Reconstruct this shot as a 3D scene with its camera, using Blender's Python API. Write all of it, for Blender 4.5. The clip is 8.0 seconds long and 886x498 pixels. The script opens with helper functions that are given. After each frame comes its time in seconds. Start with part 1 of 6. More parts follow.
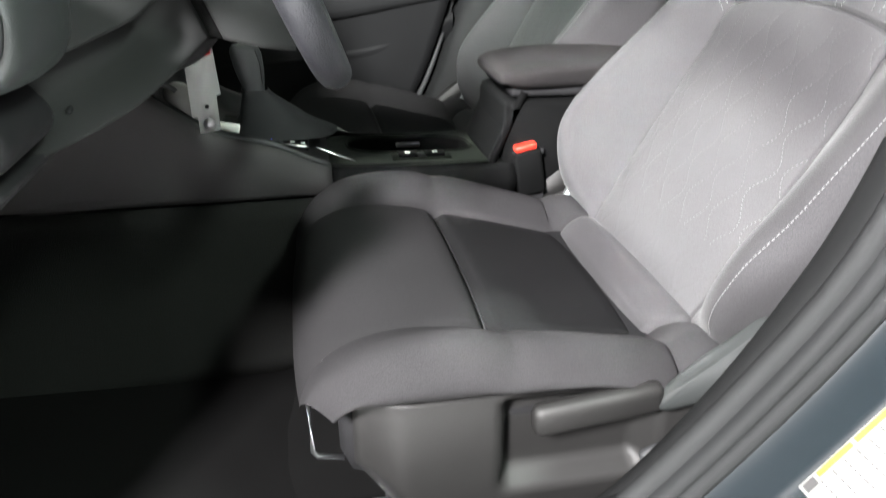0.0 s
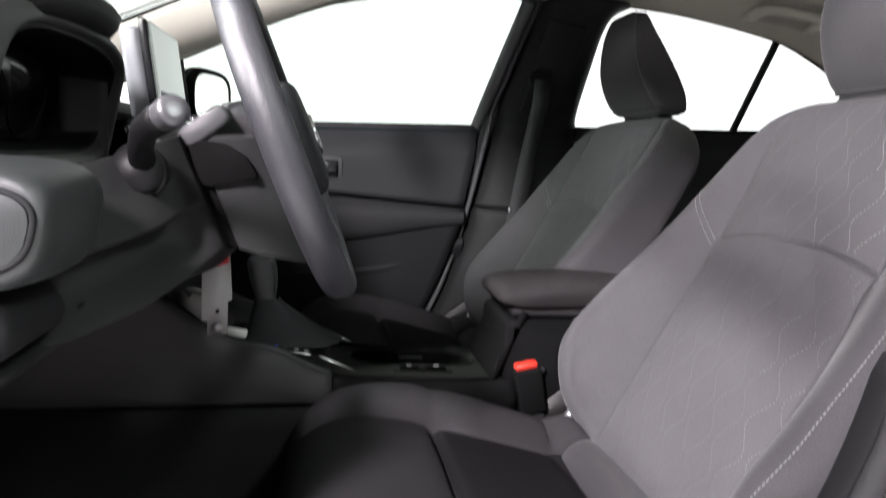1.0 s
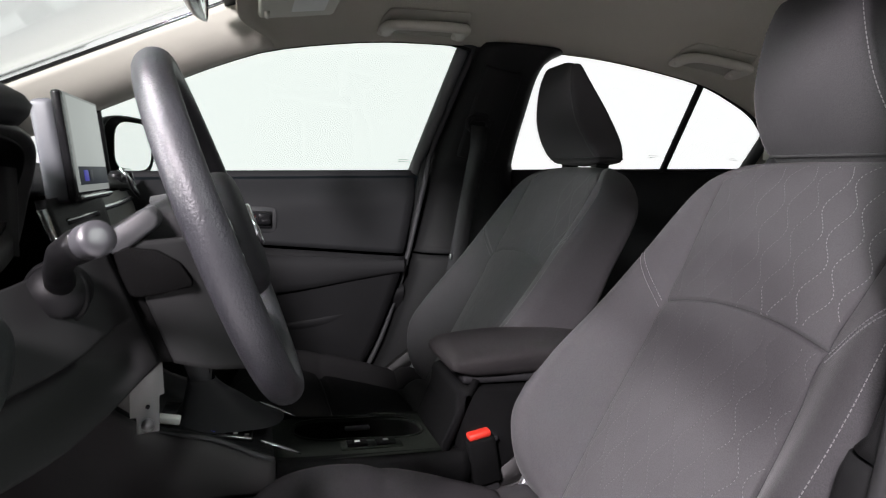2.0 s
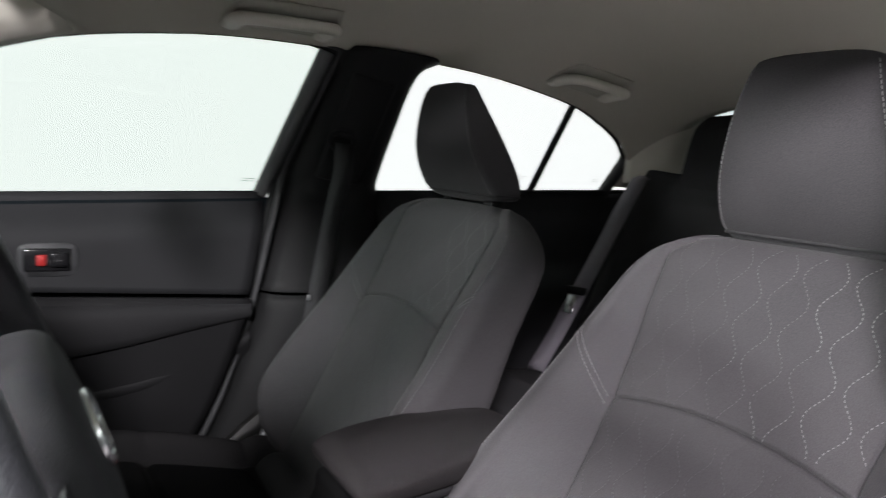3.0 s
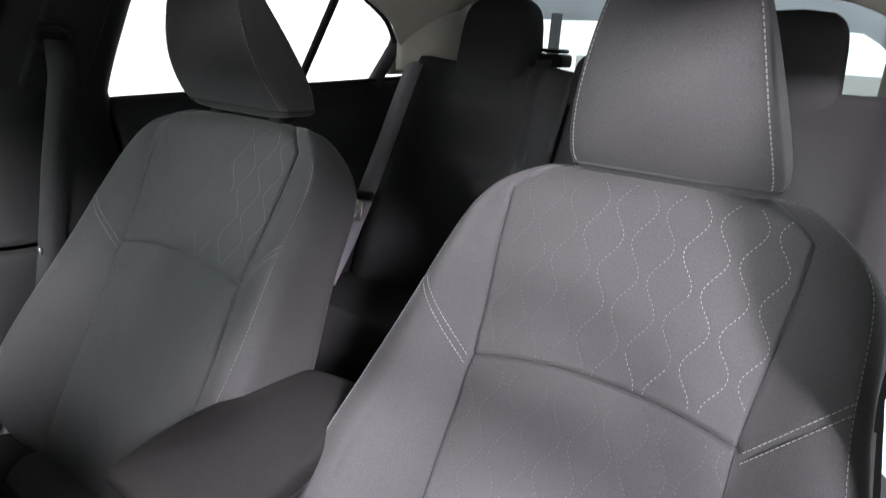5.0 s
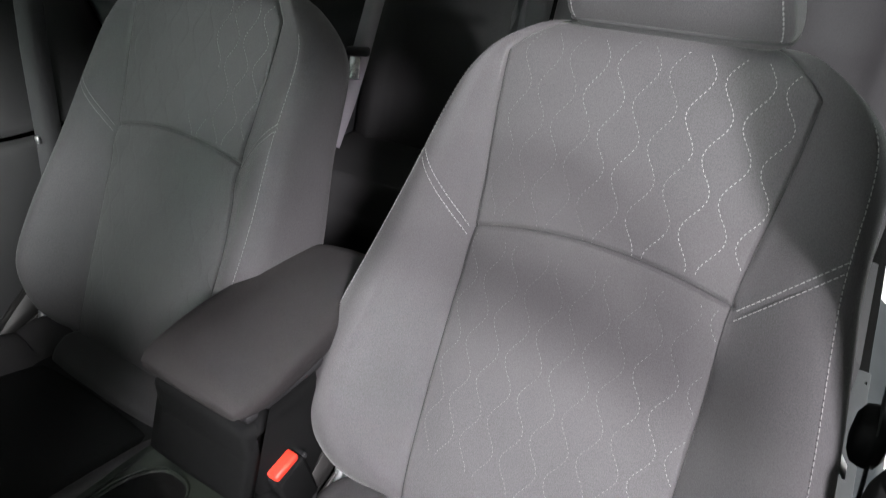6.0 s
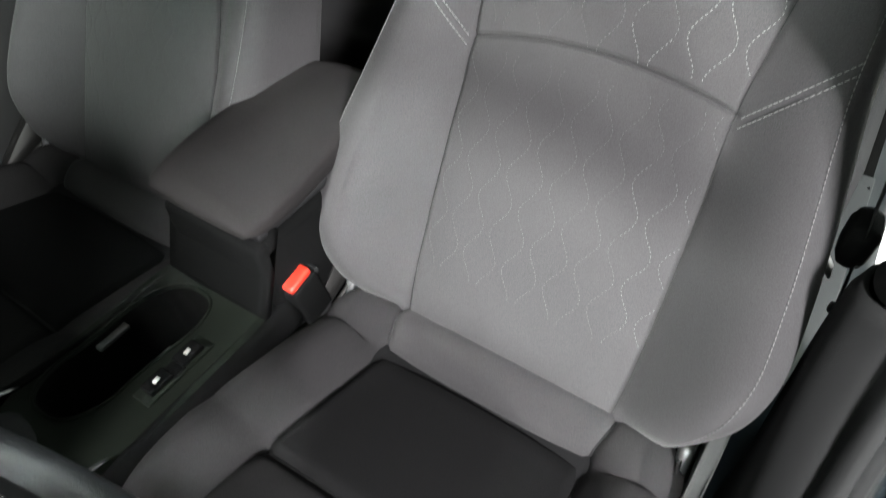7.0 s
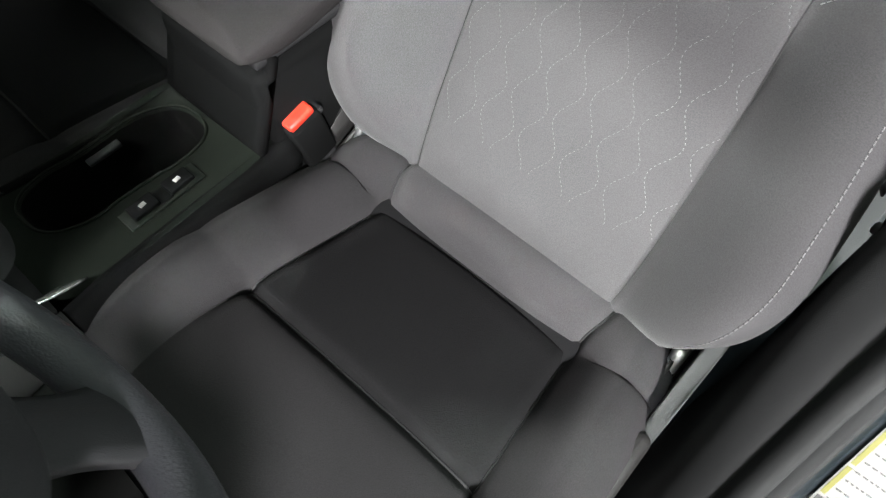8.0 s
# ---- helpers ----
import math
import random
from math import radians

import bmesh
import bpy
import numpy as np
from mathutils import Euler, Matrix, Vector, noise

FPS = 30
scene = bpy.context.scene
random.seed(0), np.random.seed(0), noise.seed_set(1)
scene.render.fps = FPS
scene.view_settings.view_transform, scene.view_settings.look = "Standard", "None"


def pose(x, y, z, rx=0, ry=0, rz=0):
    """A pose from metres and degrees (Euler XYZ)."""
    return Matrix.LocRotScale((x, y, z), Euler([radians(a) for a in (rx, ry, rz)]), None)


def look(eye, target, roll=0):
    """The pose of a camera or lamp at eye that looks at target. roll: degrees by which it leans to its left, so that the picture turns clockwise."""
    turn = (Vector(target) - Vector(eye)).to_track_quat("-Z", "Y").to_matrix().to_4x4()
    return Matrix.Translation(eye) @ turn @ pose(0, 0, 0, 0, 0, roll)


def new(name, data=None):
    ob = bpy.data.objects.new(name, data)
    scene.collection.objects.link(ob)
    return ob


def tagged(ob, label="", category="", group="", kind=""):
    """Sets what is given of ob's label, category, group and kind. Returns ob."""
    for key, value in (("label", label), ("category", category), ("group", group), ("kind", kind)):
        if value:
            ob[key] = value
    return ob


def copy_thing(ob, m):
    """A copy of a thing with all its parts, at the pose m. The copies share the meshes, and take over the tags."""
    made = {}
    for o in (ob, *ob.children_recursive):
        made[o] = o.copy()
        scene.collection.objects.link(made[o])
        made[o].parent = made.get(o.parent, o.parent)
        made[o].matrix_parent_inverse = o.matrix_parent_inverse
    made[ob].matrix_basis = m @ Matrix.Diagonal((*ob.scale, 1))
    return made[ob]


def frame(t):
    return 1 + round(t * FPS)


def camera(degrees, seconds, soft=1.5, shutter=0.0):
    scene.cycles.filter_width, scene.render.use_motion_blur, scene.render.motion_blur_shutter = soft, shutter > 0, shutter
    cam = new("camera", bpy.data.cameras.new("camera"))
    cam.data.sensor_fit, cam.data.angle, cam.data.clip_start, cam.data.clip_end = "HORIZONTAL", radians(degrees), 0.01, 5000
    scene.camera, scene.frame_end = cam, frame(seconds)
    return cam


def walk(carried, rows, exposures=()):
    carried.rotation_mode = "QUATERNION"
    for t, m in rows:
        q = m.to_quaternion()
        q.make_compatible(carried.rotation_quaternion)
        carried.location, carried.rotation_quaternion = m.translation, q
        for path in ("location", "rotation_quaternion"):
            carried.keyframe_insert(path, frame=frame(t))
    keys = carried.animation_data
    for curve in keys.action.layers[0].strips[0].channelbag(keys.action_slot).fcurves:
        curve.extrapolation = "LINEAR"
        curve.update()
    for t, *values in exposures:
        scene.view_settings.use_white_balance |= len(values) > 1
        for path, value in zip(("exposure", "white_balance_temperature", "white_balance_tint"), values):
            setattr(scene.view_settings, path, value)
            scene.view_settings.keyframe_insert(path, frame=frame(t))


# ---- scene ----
cam = camera(68.1, 8.0, soft=1.1, shutter=0.3)
PATH = [
    (0, (-0.294, -1.13, 0.945), (0.088, 0.609, 0.035), 1.5),
    (0.5, (-0.288, -1.14, 0.94), (0.088, 0.733, 0.348), 3.6),
    (1, (-0.281, -1.147, 0.944), (0.081, 0.799, 0.657), 3.6),
    (1.2, (-0.28, -1.149, 0.946), (0.074, 0.816, 0.825), 4.2),
    (2.3, (-0.312, -1.023, 1.057), (0.303, 0.864, 0.809), 1.8),
    (2.5, (-0.324, -0.955, 1.081), (0.322, 0.921, 0.833), 2.0),
    (3, (-0.334, -0.784, 1.131), (0.754, 0.875, 0.874), 4.4),
    (3.5, (-0.345, -0.6, 1.17), (1.161, 0.668, 0.817), 6.0),
    (4, (-0.323, -0.539, 1.178), (1.355, 0.495, 0.84), 6.3),
    (4.2, (-0.33, -0.545, 1.179), (1.351, 0.489, 0.857), 6.0),
    (5.3, (-0.287, -0.563, 1.213), (1.263, 0.461, 0.473), 2.8),
    (5.5, (-0.282, -0.564, 1.223), (1.236, 0.447, 0.402), 1.9),
    (6, (-0.277, -0.564, 1.237), (1.147, 0.381, 0.198), 0.2),
    (6.5, (-0.276, -0.573, 1.238), (1.039, 0.322, 0.025), -1.5),
    (7, (-0.273, -0.573, 1.236), (0.842, 0.208, -0.229), -2.3),
    (7.5, (-0.263, -0.56, 1.23), (0.612, 0.073, -0.454), -1.3),
    (8, (-0.217, -0.571, 1.195), (0.55, 0.07, -0.538), 1.4),
]
walk(cam, [(t, look(eye, target, roll)) for t, eye, target, roll in PATH],
     exposures=[(0.0, 0.92, 6500, -1), (0.5, 0.68, 6500, 1), (1.0, -0.15, 6500, 10), (1.2, -0.35, 6500, 11), (2.3, -0.72, 6500, 11), (3.0, -0.72, 6450, 9), (3.5, -0.44, 6380, 10), (4.2, 0.14, 6300, 10), (5.3, -0.10, 6350, 9), (6.0, 0.06, 6450, 4), (7.0, 0.0, 6500, -3), (8.0, 0.24, 6500, -3)])

# ---- light: a white photo booth lights the car from all sides ----
world = bpy.data.worlds.new("booth_light")
scene.world = world
world.use_nodes = True
wn = world.node_tree.nodes
wl = world.node_tree.links
bg = wn["Background"]
grad = wn.new("ShaderNodeTexCoord")
sep = wn.new("ShaderNodeSeparateXYZ")
rise = wn.new("ShaderNodeMapRange")
wl.new(grad.outputs["Generated"], sep.inputs[0])
wl.new(sep.outputs["Z"], rise.inputs["Value"])
for key, value in (("From Min", 0.10), ("From Max", 0.50), ("To Min", 2.2), ("To Max", 0.45)):
    rise.inputs[key].default_value = value
bg.inputs["Color"].default_value = (0.935, 0.99, 0.96, 1)
wl.new(rise.outputs["Result"], bg.inputs["Strength"])


def softbox(name, place, target, sx, sy, power, color, grid=180):
    """A lamp panel; grid: its spread in degrees, narrowed to keep light off the other seat."""
    lamp = bpy.data.lights.new(name, "AREA")
    lamp.shape, lamp.size, lamp.size_y = "RECTANGLE", sx, sy
    lamp.energy, lamp.color, lamp.spread = power, color, radians(grid)
    ob = new(name, lamp)
    ob.matrix_world = look(place, target)
    return ob


# unseen lamps fitted to the light on the seats: one beside the open door, two ahead of the windscreen
PINK, PALE, GREEN = (1.0, 0.915, 0.972), (1.0, 0.95, 0.98), (0.93, 1.0, 0.965)
softbox("booth_panel_side", (-1.79, -2.67, 2.65), (0.1, -0.3, 0.75), 0.34, 0.56, 560, PINK)
softbox("booth_panel_front", (-3.30, -0.76, 1.88), (0.3, -0.42, 0.95), 0.28, 0.28, 10, PALE, 28)
softbox("booth_panel_windscreen", (-2.33, -0.50, 3.40), (0.12, -0.36, 0.62), 0.28, 0.28, 9.5, PINK, 19)
# unseen fill lamps, added to brighten the passenger seat and the dash
softbox("booth_panel_passenger", (-3.09, 0.13, 2.39), (0.28, 0.38, 0.82), 0.4, 0.4, 4.2, (0.955, 1.0, 0.975), 24)
softbox("booth_panel_rear", (1.57, -2.38, 3.14), (0.0, -0.4, 0.75), 0.5, 0.5, 90, GREEN)

# ---- helpers of this scene ----


def interp(x, pts):
    """Smooth value through (x, value) pairs."""
    if x <= pts[0][0]:
        return pts[0][1]
    for i in range(len(pts) - 1):
        (x0, v0), (x1, v1) = pts[i], pts[i + 1]
        if x <= x1:
            h = x1 - x0
            m0 = (v1 - pts[i - 1][1]) / (x1 - pts[i - 1][0]) if i > 0 else (v1 - v0) / h
            m1 = (pts[i + 2][1] - v0) / (pts[i + 2][0] - x0) if i + 2 < len(pts) else (v1 - v0) / h
            f = (x - x0) / h
            return ((2 * f**3 - 3 * f**2 + 1) * v0 + (f**3 - 2 * f**2 + f) * h * m0
                    + (-2 * f**3 + 3 * f**2) * v1 + (f**3 - f**2) * h * m1)
    return pts[-1][1]


def smooth(a, b, x):
    f = min(1.0, max(0.0, (x - a) / (b - a)))
    return f * f * (3 - 2 * f)


def empty(name, label, category, group="", kind="", at=(0, 0, 0)):
    ob = new(name)
    ob.empty_display_size = 0.05
    ob.location = at
    return tagged(ob, label, category, group, kind)


def part(name, bm, mat, parent=None, label="", flat=False, kind=""):
    """One mesh object from a bmesh, under its thing."""
    me = bpy.data.meshes.new(name)
    bmesh.ops.recalc_face_normals(bm, faces=bm.faces)
    for f in bm.faces:
        f.smooth = not flat
    bm.to_mesh(me)
    bm.free()
    for m in (mat if isinstance(mat, (list, tuple)) else [mat]):
        me.materials.append(m)
    ob = new(name, me)
    if parent is not None:
        ob.parent = parent
        ob.matrix_parent_inverse = Matrix.Translation(-parent.location)
    if label:
        ob["label"] = label
    if kind:
        ob["kind"] = kind
    return ob


def thing(name, bm, mat, label, category, group="", kind="", flat=False):
    return tagged(part(name, bm, mat, None, flat=flat), label, category, group, kind)


def sheet(fn, us, vs, wrap=False, uv=None):
    """A grid of faces over fn(u, v). wrap closes it along v. uv: a function giving metric texture places."""
    bm = bmesh.new()
    rows = [[bm.verts.new(fn(u, v)) for v in vs] for u in us]
    layer = bm.loops.layers.uv.new("metric") if uv else None
    n = len(vs)
    for i in range(len(us) - 1):
        for j in range(n if wrap else n - 1):
            k = (j + 1) % n
            f = bm.faces.new((rows[i][j], rows[i][k], rows[i + 1][k], rows[i + 1][j]))
            if uv:
                for loop, (a, b) in zip(f.loops, ((i, j), (i, k), (i + 1, k), (i + 1, j))):
                    loop[layer].uv = uv(us[a], vs[b])
    return bm


def lin(a, b, n):
    return [a + (b - a) * i / (n - 1) for i in range(n)]


def thicken(bm, depth):
    """Gives a sheet a body of that depth behind its normals."""
    bmesh.ops.recalc_face_normals(bm, faces=bm.faces)
    bmesh.ops.solidify(bm, geom=bm.faces[:], thickness=depth)
    return bm


def rbox(size, at, r=0.008, rot=None, seg=2, bm=None):
    """A box with rounded edges."""
    own = bmesh.new()
    bmesh.ops.create_cube(own, size=1.0)
    bmesh.ops.scale(own, vec=size, verts=own.verts)
    if r > 0:
        bmesh.ops.bevel(own, geom=own.edges[:], offset=min(r, min(size) * 0.49), segments=seg, profile=0.5, affect="EDGES")
    if rot is not None:
        bmesh.ops.transform(own, matrix=rot.to_4x4(), verts=own.verts)
    bmesh.ops.translate(own, vec=at, verts=own.verts)
    if bm is None:
        return own
    return join(bm, own)


def join(bm, other):
    me = bpy.data.meshes.new("tmp")
    other.to_mesh(me)
    other.free()
    bm.from_mesh(me)
    bpy.data.meshes.remove(me)
    return bm


def tube(points, radius, seg=10, closed=False, squash=1.0, up=(0, 0, 1)):
    """A round bar along points; radius may be a function of 0..1."""
    pts = [Vector(p) for p in points]
    bm = bmesh.new()
    n = len(pts)
    rings = []
    for i, p in enumerate(pts):
        a = pts[i - 1] if (i > 0 or closed) else pts[i]
        b = pts[(i + 1) % n] if (i < n - 1 or closed) else pts[i]
        d = (b - a).normalized()
        side = d.cross(Vector(up))
        if side.length < 1e-3:
            side = d.cross(Vector((1, 0, 0)))
        side.normalize()
        top = side.cross(d).normalized()
        r = radius(i / max(1, n - 1)) if callable(radius) else radius
        rings.append([bm.verts.new(p + side * math.cos(k * math.tau / seg) * r + top * math.sin(k * math.tau / seg) * r * squash)
                      for k in range(seg)])
    for i in range(n if closed else n - 1):
        q = rings[(i + 1) % n]
        for k in range(seg):
            bm.faces.new((rings[i][k], rings[i][(k + 1) % seg], q[(k + 1) % seg], q[k]))
    if not closed:
        bm.faces.new(rings[0][::-1])
        bm.faces.new(rings[-1])
    return bm


def prism(outline, a, b, axis="y", r=0.0):
    """A plate: an outline in the two other axes, from a to b along one axis."""
    bm = bmesh.new()

    def at(p, h):
        return {"x": (h, p[0], p[1]), "y": (p[0], h, p[1]), "z": (p[0], p[1], h)}[axis]

    lo = [bm.verts.new(at(p, a)) for p in outline]
    hi = [bm.verts.new(at(p, b)) for p in outline]
    bm.faces.new(lo)
    bm.faces.new(hi[::-1])
    n = len(outline)
    for i in range(n):
        bm.faces.new((lo[i], hi[i], hi[(i + 1) % n], lo[(i + 1) % n]))
    if r:
        bmesh.ops.bevel(bm, geom=bm.edges[:], offset=r, segments=2, profile=0.5, affect="EDGES")
    return bm


def strap(points, across, width, depth=0.0014):
    """A flat woven strap along points; across: its width's direction at each point."""
    bm = bmesh.new()
    ac = Vector(across).normalized()
    rows = []
    pts = [Vector(p) for p in points]
    for i, p in enumerate(pts):
        d = (pts[min(i + 1, len(pts) - 1)] - pts[max(i - 1, 0)]).normalized()
        w = (ac - d * ac.dot(d)).normalized()
        nrm = w.cross(d).normalized()
        rows.append([bm.verts.new(p + w * sx * width / 2 + nrm * sn * depth / 2) for sx, sn in ((-1, -1), (1, -1), (1, 1), (-1, 1))])
    for i in range(len(rows) - 1):
        for k in range(4):
            bm.faces.new((rows[i][k], rows[i][(k + 1) % 4], rows[i + 1][(k + 1) % 4], rows[i + 1][k]))
    bm.faces.new(rows[0][::-1])
    bm.faces.new(rows[-1])
    return bm


def stitches(points, size=(0.0042, 0.0011, 0.0009), step=0.0062, lift=None):
    """Short threads along a line."""
    pts = [Vector(p) for p in points]
    cube_v = [(x, y, z) for x in (-0.5, 0.5) for y in (-0.5, 0.5) for z in (-0.5, 0.5)]
    cube_f = [(0, 1, 3, 2), (4, 6, 7, 5), (0, 4, 5, 1), (2, 3, 7, 6), (0, 2, 6, 4), (1, 5, 7, 3)]
    verts, faces = [], []
    gone, aim = 0.0, step * 0.5
    for i in range(len(pts) - 1):
        seg = pts[i + 1] - pts[i]
        ln = seg.length
        if ln < 1e-9:
            continue
        d = seg / ln
        nrm = (lift[i] if lift else Vector((-0.88, 0, 0.46)))
        s = d.cross(nrm).normalized()
        while aim <= gone + ln:
            p = pts[i] + d * (aim - gone)
            base = len(verts)
            for x, y, z in cube_v:
                verts.append(p + d * x * size[0] + s * y * size[1] + nrm * z * size[2])
            faces += [tuple(base + k for k in f) for f in cube_f]
            aim += step
        gone += ln
    return verts, faces


def thread(name, runs, mat, parent, label="light stitching thread"):
    me = bpy.data.meshes.new(name)
    verts, faces = [], []
    for v, f in runs:
        base = len(verts)
        verts += v
        faces += [tuple(base + k for k in q) for q in f]
    me.from_pydata([tuple(v) for v in verts], [], faces)
    me.materials.append(mat)
    ob = new(name, me)
    ob.parent = parent
    ob.matrix_parent_inverse = Matrix.Translation(-parent.location)
    return tagged(ob, label, kind="stuff")


# ---- materials ----


def material(name, color, rough=0.6, metal=0.0, grain=0.0, grain_size=900.0, vary=0.12, vary_size=9.0, spec=0.5, weave=False, sheen=0.0):
    m = bpy.data.materials.new(name)
    m.use_nodes = True
    nt = m.node_tree
    b = nt.nodes["Principled BSDF"]
    b.inputs["Roughness"].default_value = rough
    b.inputs["Metallic"].default_value = metal
    b.inputs["Specular IOR Level"].default_value = spec
    if sheen:
        b.inputs["Sheen Weight"].default_value = sheen
        b.inputs["Sheen Roughness"].default_value = 0.4
    tc = nt.nodes.new("ShaderNodeTexCoord")
    big = nt.nodes.new("ShaderNodeTexNoise")
    big.inputs["Scale"].default_value = vary_size
    big.inputs["Detail"].default_value = 6
    nt.links.new(tc.outputs["Object"], big.inputs["Vector"])
    mix = nt.nodes.new("ShaderNodeMix")
    mix.data_type = "RGBA"
    mix.inputs["A"].default_value = (*[c * (1 - vary) for c in color], 1)
    mix.inputs["B"].default_value = (*[min(1, c * (1 + vary)) for c in color], 1)
    nt.links.new(big.outputs["Fac"], mix.inputs["Factor"])
    out = mix.outputs["Result"]
    fine = nt.nodes.new("ShaderNodeTexNoise")
    fine.inputs["Scale"].default_value = grain_size
    fine.inputs["Detail"].default_value = 3
    nt.links.new(tc.outputs["Object"], fine.inputs["Vector"])
    if grain:
        second = nt.nodes.new("ShaderNodeMix")
        second.data_type = "RGBA"
        second.blend_type = "MULTIPLY"
        ramp2 = nt.nodes.new("ShaderNodeMapRange")
        ramp2.inputs["From Min"].default_value = 0.3
        ramp2.inputs["From Max"].default_value = 0.7
        ramp2.inputs["To Min"].default_value = 0.80 if weave else 0.85
        ramp2.inputs["To Max"].default_value = 1.22 if weave else 1.12
        nt.links.new(fine.outputs["Fac"], ramp2.inputs["Value"])
        nt.links.new(ramp2.outputs["Result"], second.inputs["B"])
        nt.links.new(out, second.inputs["A"])
        second.inputs["Factor"].default_value = 1.0 if weave else 0.5
        out = second.outputs["Result"]
        bump = nt.nodes.new("ShaderNodeBump")
        bump.inputs["Strength"].default_value = grain
        bump.inputs["Distance"].default_value = 0.0008
        nt.links.new(fine.outputs["Fac"], bump.inputs["Height"])
        nt.links.new(bump.outputs["Normal"], b.inputs["Normal"])
    nt.links.new(out, b.inputs["Base Color"])
    rr = nt.nodes.new("ShaderNodeMapRange")
    rr.inputs["To Min"].default_value = max(0.02, rough - 0.07)
    rr.inputs["To Max"].default_value = min(1.0, rough + 0.07)
    nt.links.new(big.outputs["Fac"], rr.inputs["Value"])
    nt.links.new(rr.outputs["Result"], b.inputs["Roughness"])
    return m


def glass(name, tint, rough=0.0):
    m = bpy.data.materials.new(name)
    m.use_nodes = True
    nt = m.node_tree
    nt.nodes.remove(nt.nodes["Principled BSDF"])
    clear = nt.nodes.new("ShaderNodeBsdfTransparent")
    clear.inputs["Color"].default_value = (*tint, 1)
    gloss = nt.nodes.new("ShaderNodeBsdfGlossy")
    gloss.inputs["Roughness"].default_value = 0.02 + rough
    facing = nt.nodes.new("ShaderNodeLayerWeight")
    facing.inputs["Blend"].default_value = 0.5
    fifth = nt.nodes.new("ShaderNodeMath")
    fifth.operation = "POWER"
    fifth.inputs[1].default_value = 5.0
    nt.links.new(facing.outputs["Facing"], fifth.inputs[0])
    fres = nt.nodes.new("ShaderNodeMath")
    fres.operation = "MULTIPLY_ADD"
    fres.inputs[1].default_value = 0.9
    fres.inputs[2].default_value = 0.04
    nt.links.new(fifth.outputs[0], fres.inputs[0])
    both = nt.nodes.new("ShaderNodeMixShader")
    nt.links.new(fres.outputs[0], both.inputs[0])
    nt.links.new(clear.outputs[0], both.inputs[1])
    nt.links.new(gloss.outputs[0], both.inputs[2])
    nt.links.new(both.outputs[0], nt.nodes["Material Output"].inputs["Surface"])
    return m


def glowing(name, color, strength):
    m = bpy.data.materials.new(name)
    m.use_nodes = True
    b = m.node_tree.nodes["Principled BSDF"]
    b.inputs["Base Color"].default_value = (0.02, 0.02, 0.02, 1)
    b.inputs["Roughness"].default_value = 0.5
    b.inputs["Specular IOR Level"].default_value = 0.15
    b.inputs["Emission Color"].default_value = (*color, 1)
    b.inputs["Emission Strength"].default_value = strength
    return m


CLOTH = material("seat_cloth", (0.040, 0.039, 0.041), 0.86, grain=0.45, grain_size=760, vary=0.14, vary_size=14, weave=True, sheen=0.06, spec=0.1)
# seat cloth made darker: the shade on the cushion is put into the colour
SHADED_CUSHION = material("shaded_cushion_cloth", (0.023, 0.0223, 0.0234), 0.9, grain=0.45, grain_size=760, vary=0.14, vary_size=14, weave=True, spec=0.04)
# front cloth at half tone: the weaker light at the rear is put into the colour
SHADED_REAR_CLOTH = material("shaded_rear_cloth", (0.020, 0.020, 0.021), 0.88, grain=0.45, grain_size=760, vary=0.14, vary_size=10, weave=True, spec=0.2)
QUILT = CLOTH
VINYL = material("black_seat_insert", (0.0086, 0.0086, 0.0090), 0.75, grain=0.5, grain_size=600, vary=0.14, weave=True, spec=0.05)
THREAD = material("thread", (0.13, 0.127, 0.13), 0.7, vary=0.2, vary_size=300)
PLASTIC = material("black_plastic", (0.013, 0.013, 0.0138), 0.55, grain=0.45, grain_size=1300, vary=0.15, spec=0.09)
PLASTIC_SOFT = material("soft_touch_plastic", (0.016, 0.016, 0.0175), 0.6, grain=0.5, grain_size=900, vary=0.14, spec=0.12)
PLASTIC_GREY = material("grey_trim_plastic", (0.036, 0.037, 0.039), 0.55, grain=0.4, grain_size=1200, vary=0.10, spec=0.35)
SHIELD = material("seat_side_plastic", (0.0125, 0.0122, 0.012), 0.5, grain=0.4, grain_size=1000, spec=0.35)
GLOSS = material("gloss_black", (0.010, 0.010, 0.011), 0.15, vary=0.2)
LEATHER = material("grained_wheel_skin", (0.024, 0.0245, 0.028), 0.42, grain=0.75, grain_size=420, vary=0.12, spec=0.4)
SEAM = material("seam_shadow_thread", (0.012, 0.012, 0.013), 0.9)
DOOR_SKIN = material("door_upper_skin", (0.0205, 0.0210, 0.0225), 0.6, grain=0.5, grain_size=900, vary=0.14, spec=0.12)
DASH_GREY = material("pale_grey_dash_panel", (0.22, 0.225, 0.215), 0.6, grain=0.4, grain_size=1100, vary=0.10, spec=0.25)
KNEE = material("black_knee_panel", (0.0145, 0.0150, 0.0150), 0.6, grain=0.5, grain_size=1300, vary=0.15, spec=0.07)
ARM = material("door_armrest_skin", (0.017, 0.017, 0.018), 0.6, grain=0.4, grain_size=800, spec=0.12)
BEZEL = material("cluster_surround_plastic", (0.050, 0.050, 0.050), 0.5, grain=0.4, grain_size=1200, vary=0.10, spec=0.3)
POD = material("vent_housing_plastic", (0.020, 0.0230, 0.0226), 0.42, grain=0.4, grain_size=1200, vary=0.10, spec=0.4)
POLISHED = material("polished_stalk_end", (0.040, 0.040, 0.044), 0.34, vary=0.08, spec=0.5)
STALK = material("stalk_plastic", (0.0050, 0.0050, 0.0054), 0.45, grain=0.3, grain_size=1400, vary=0.10, spec=0.15)
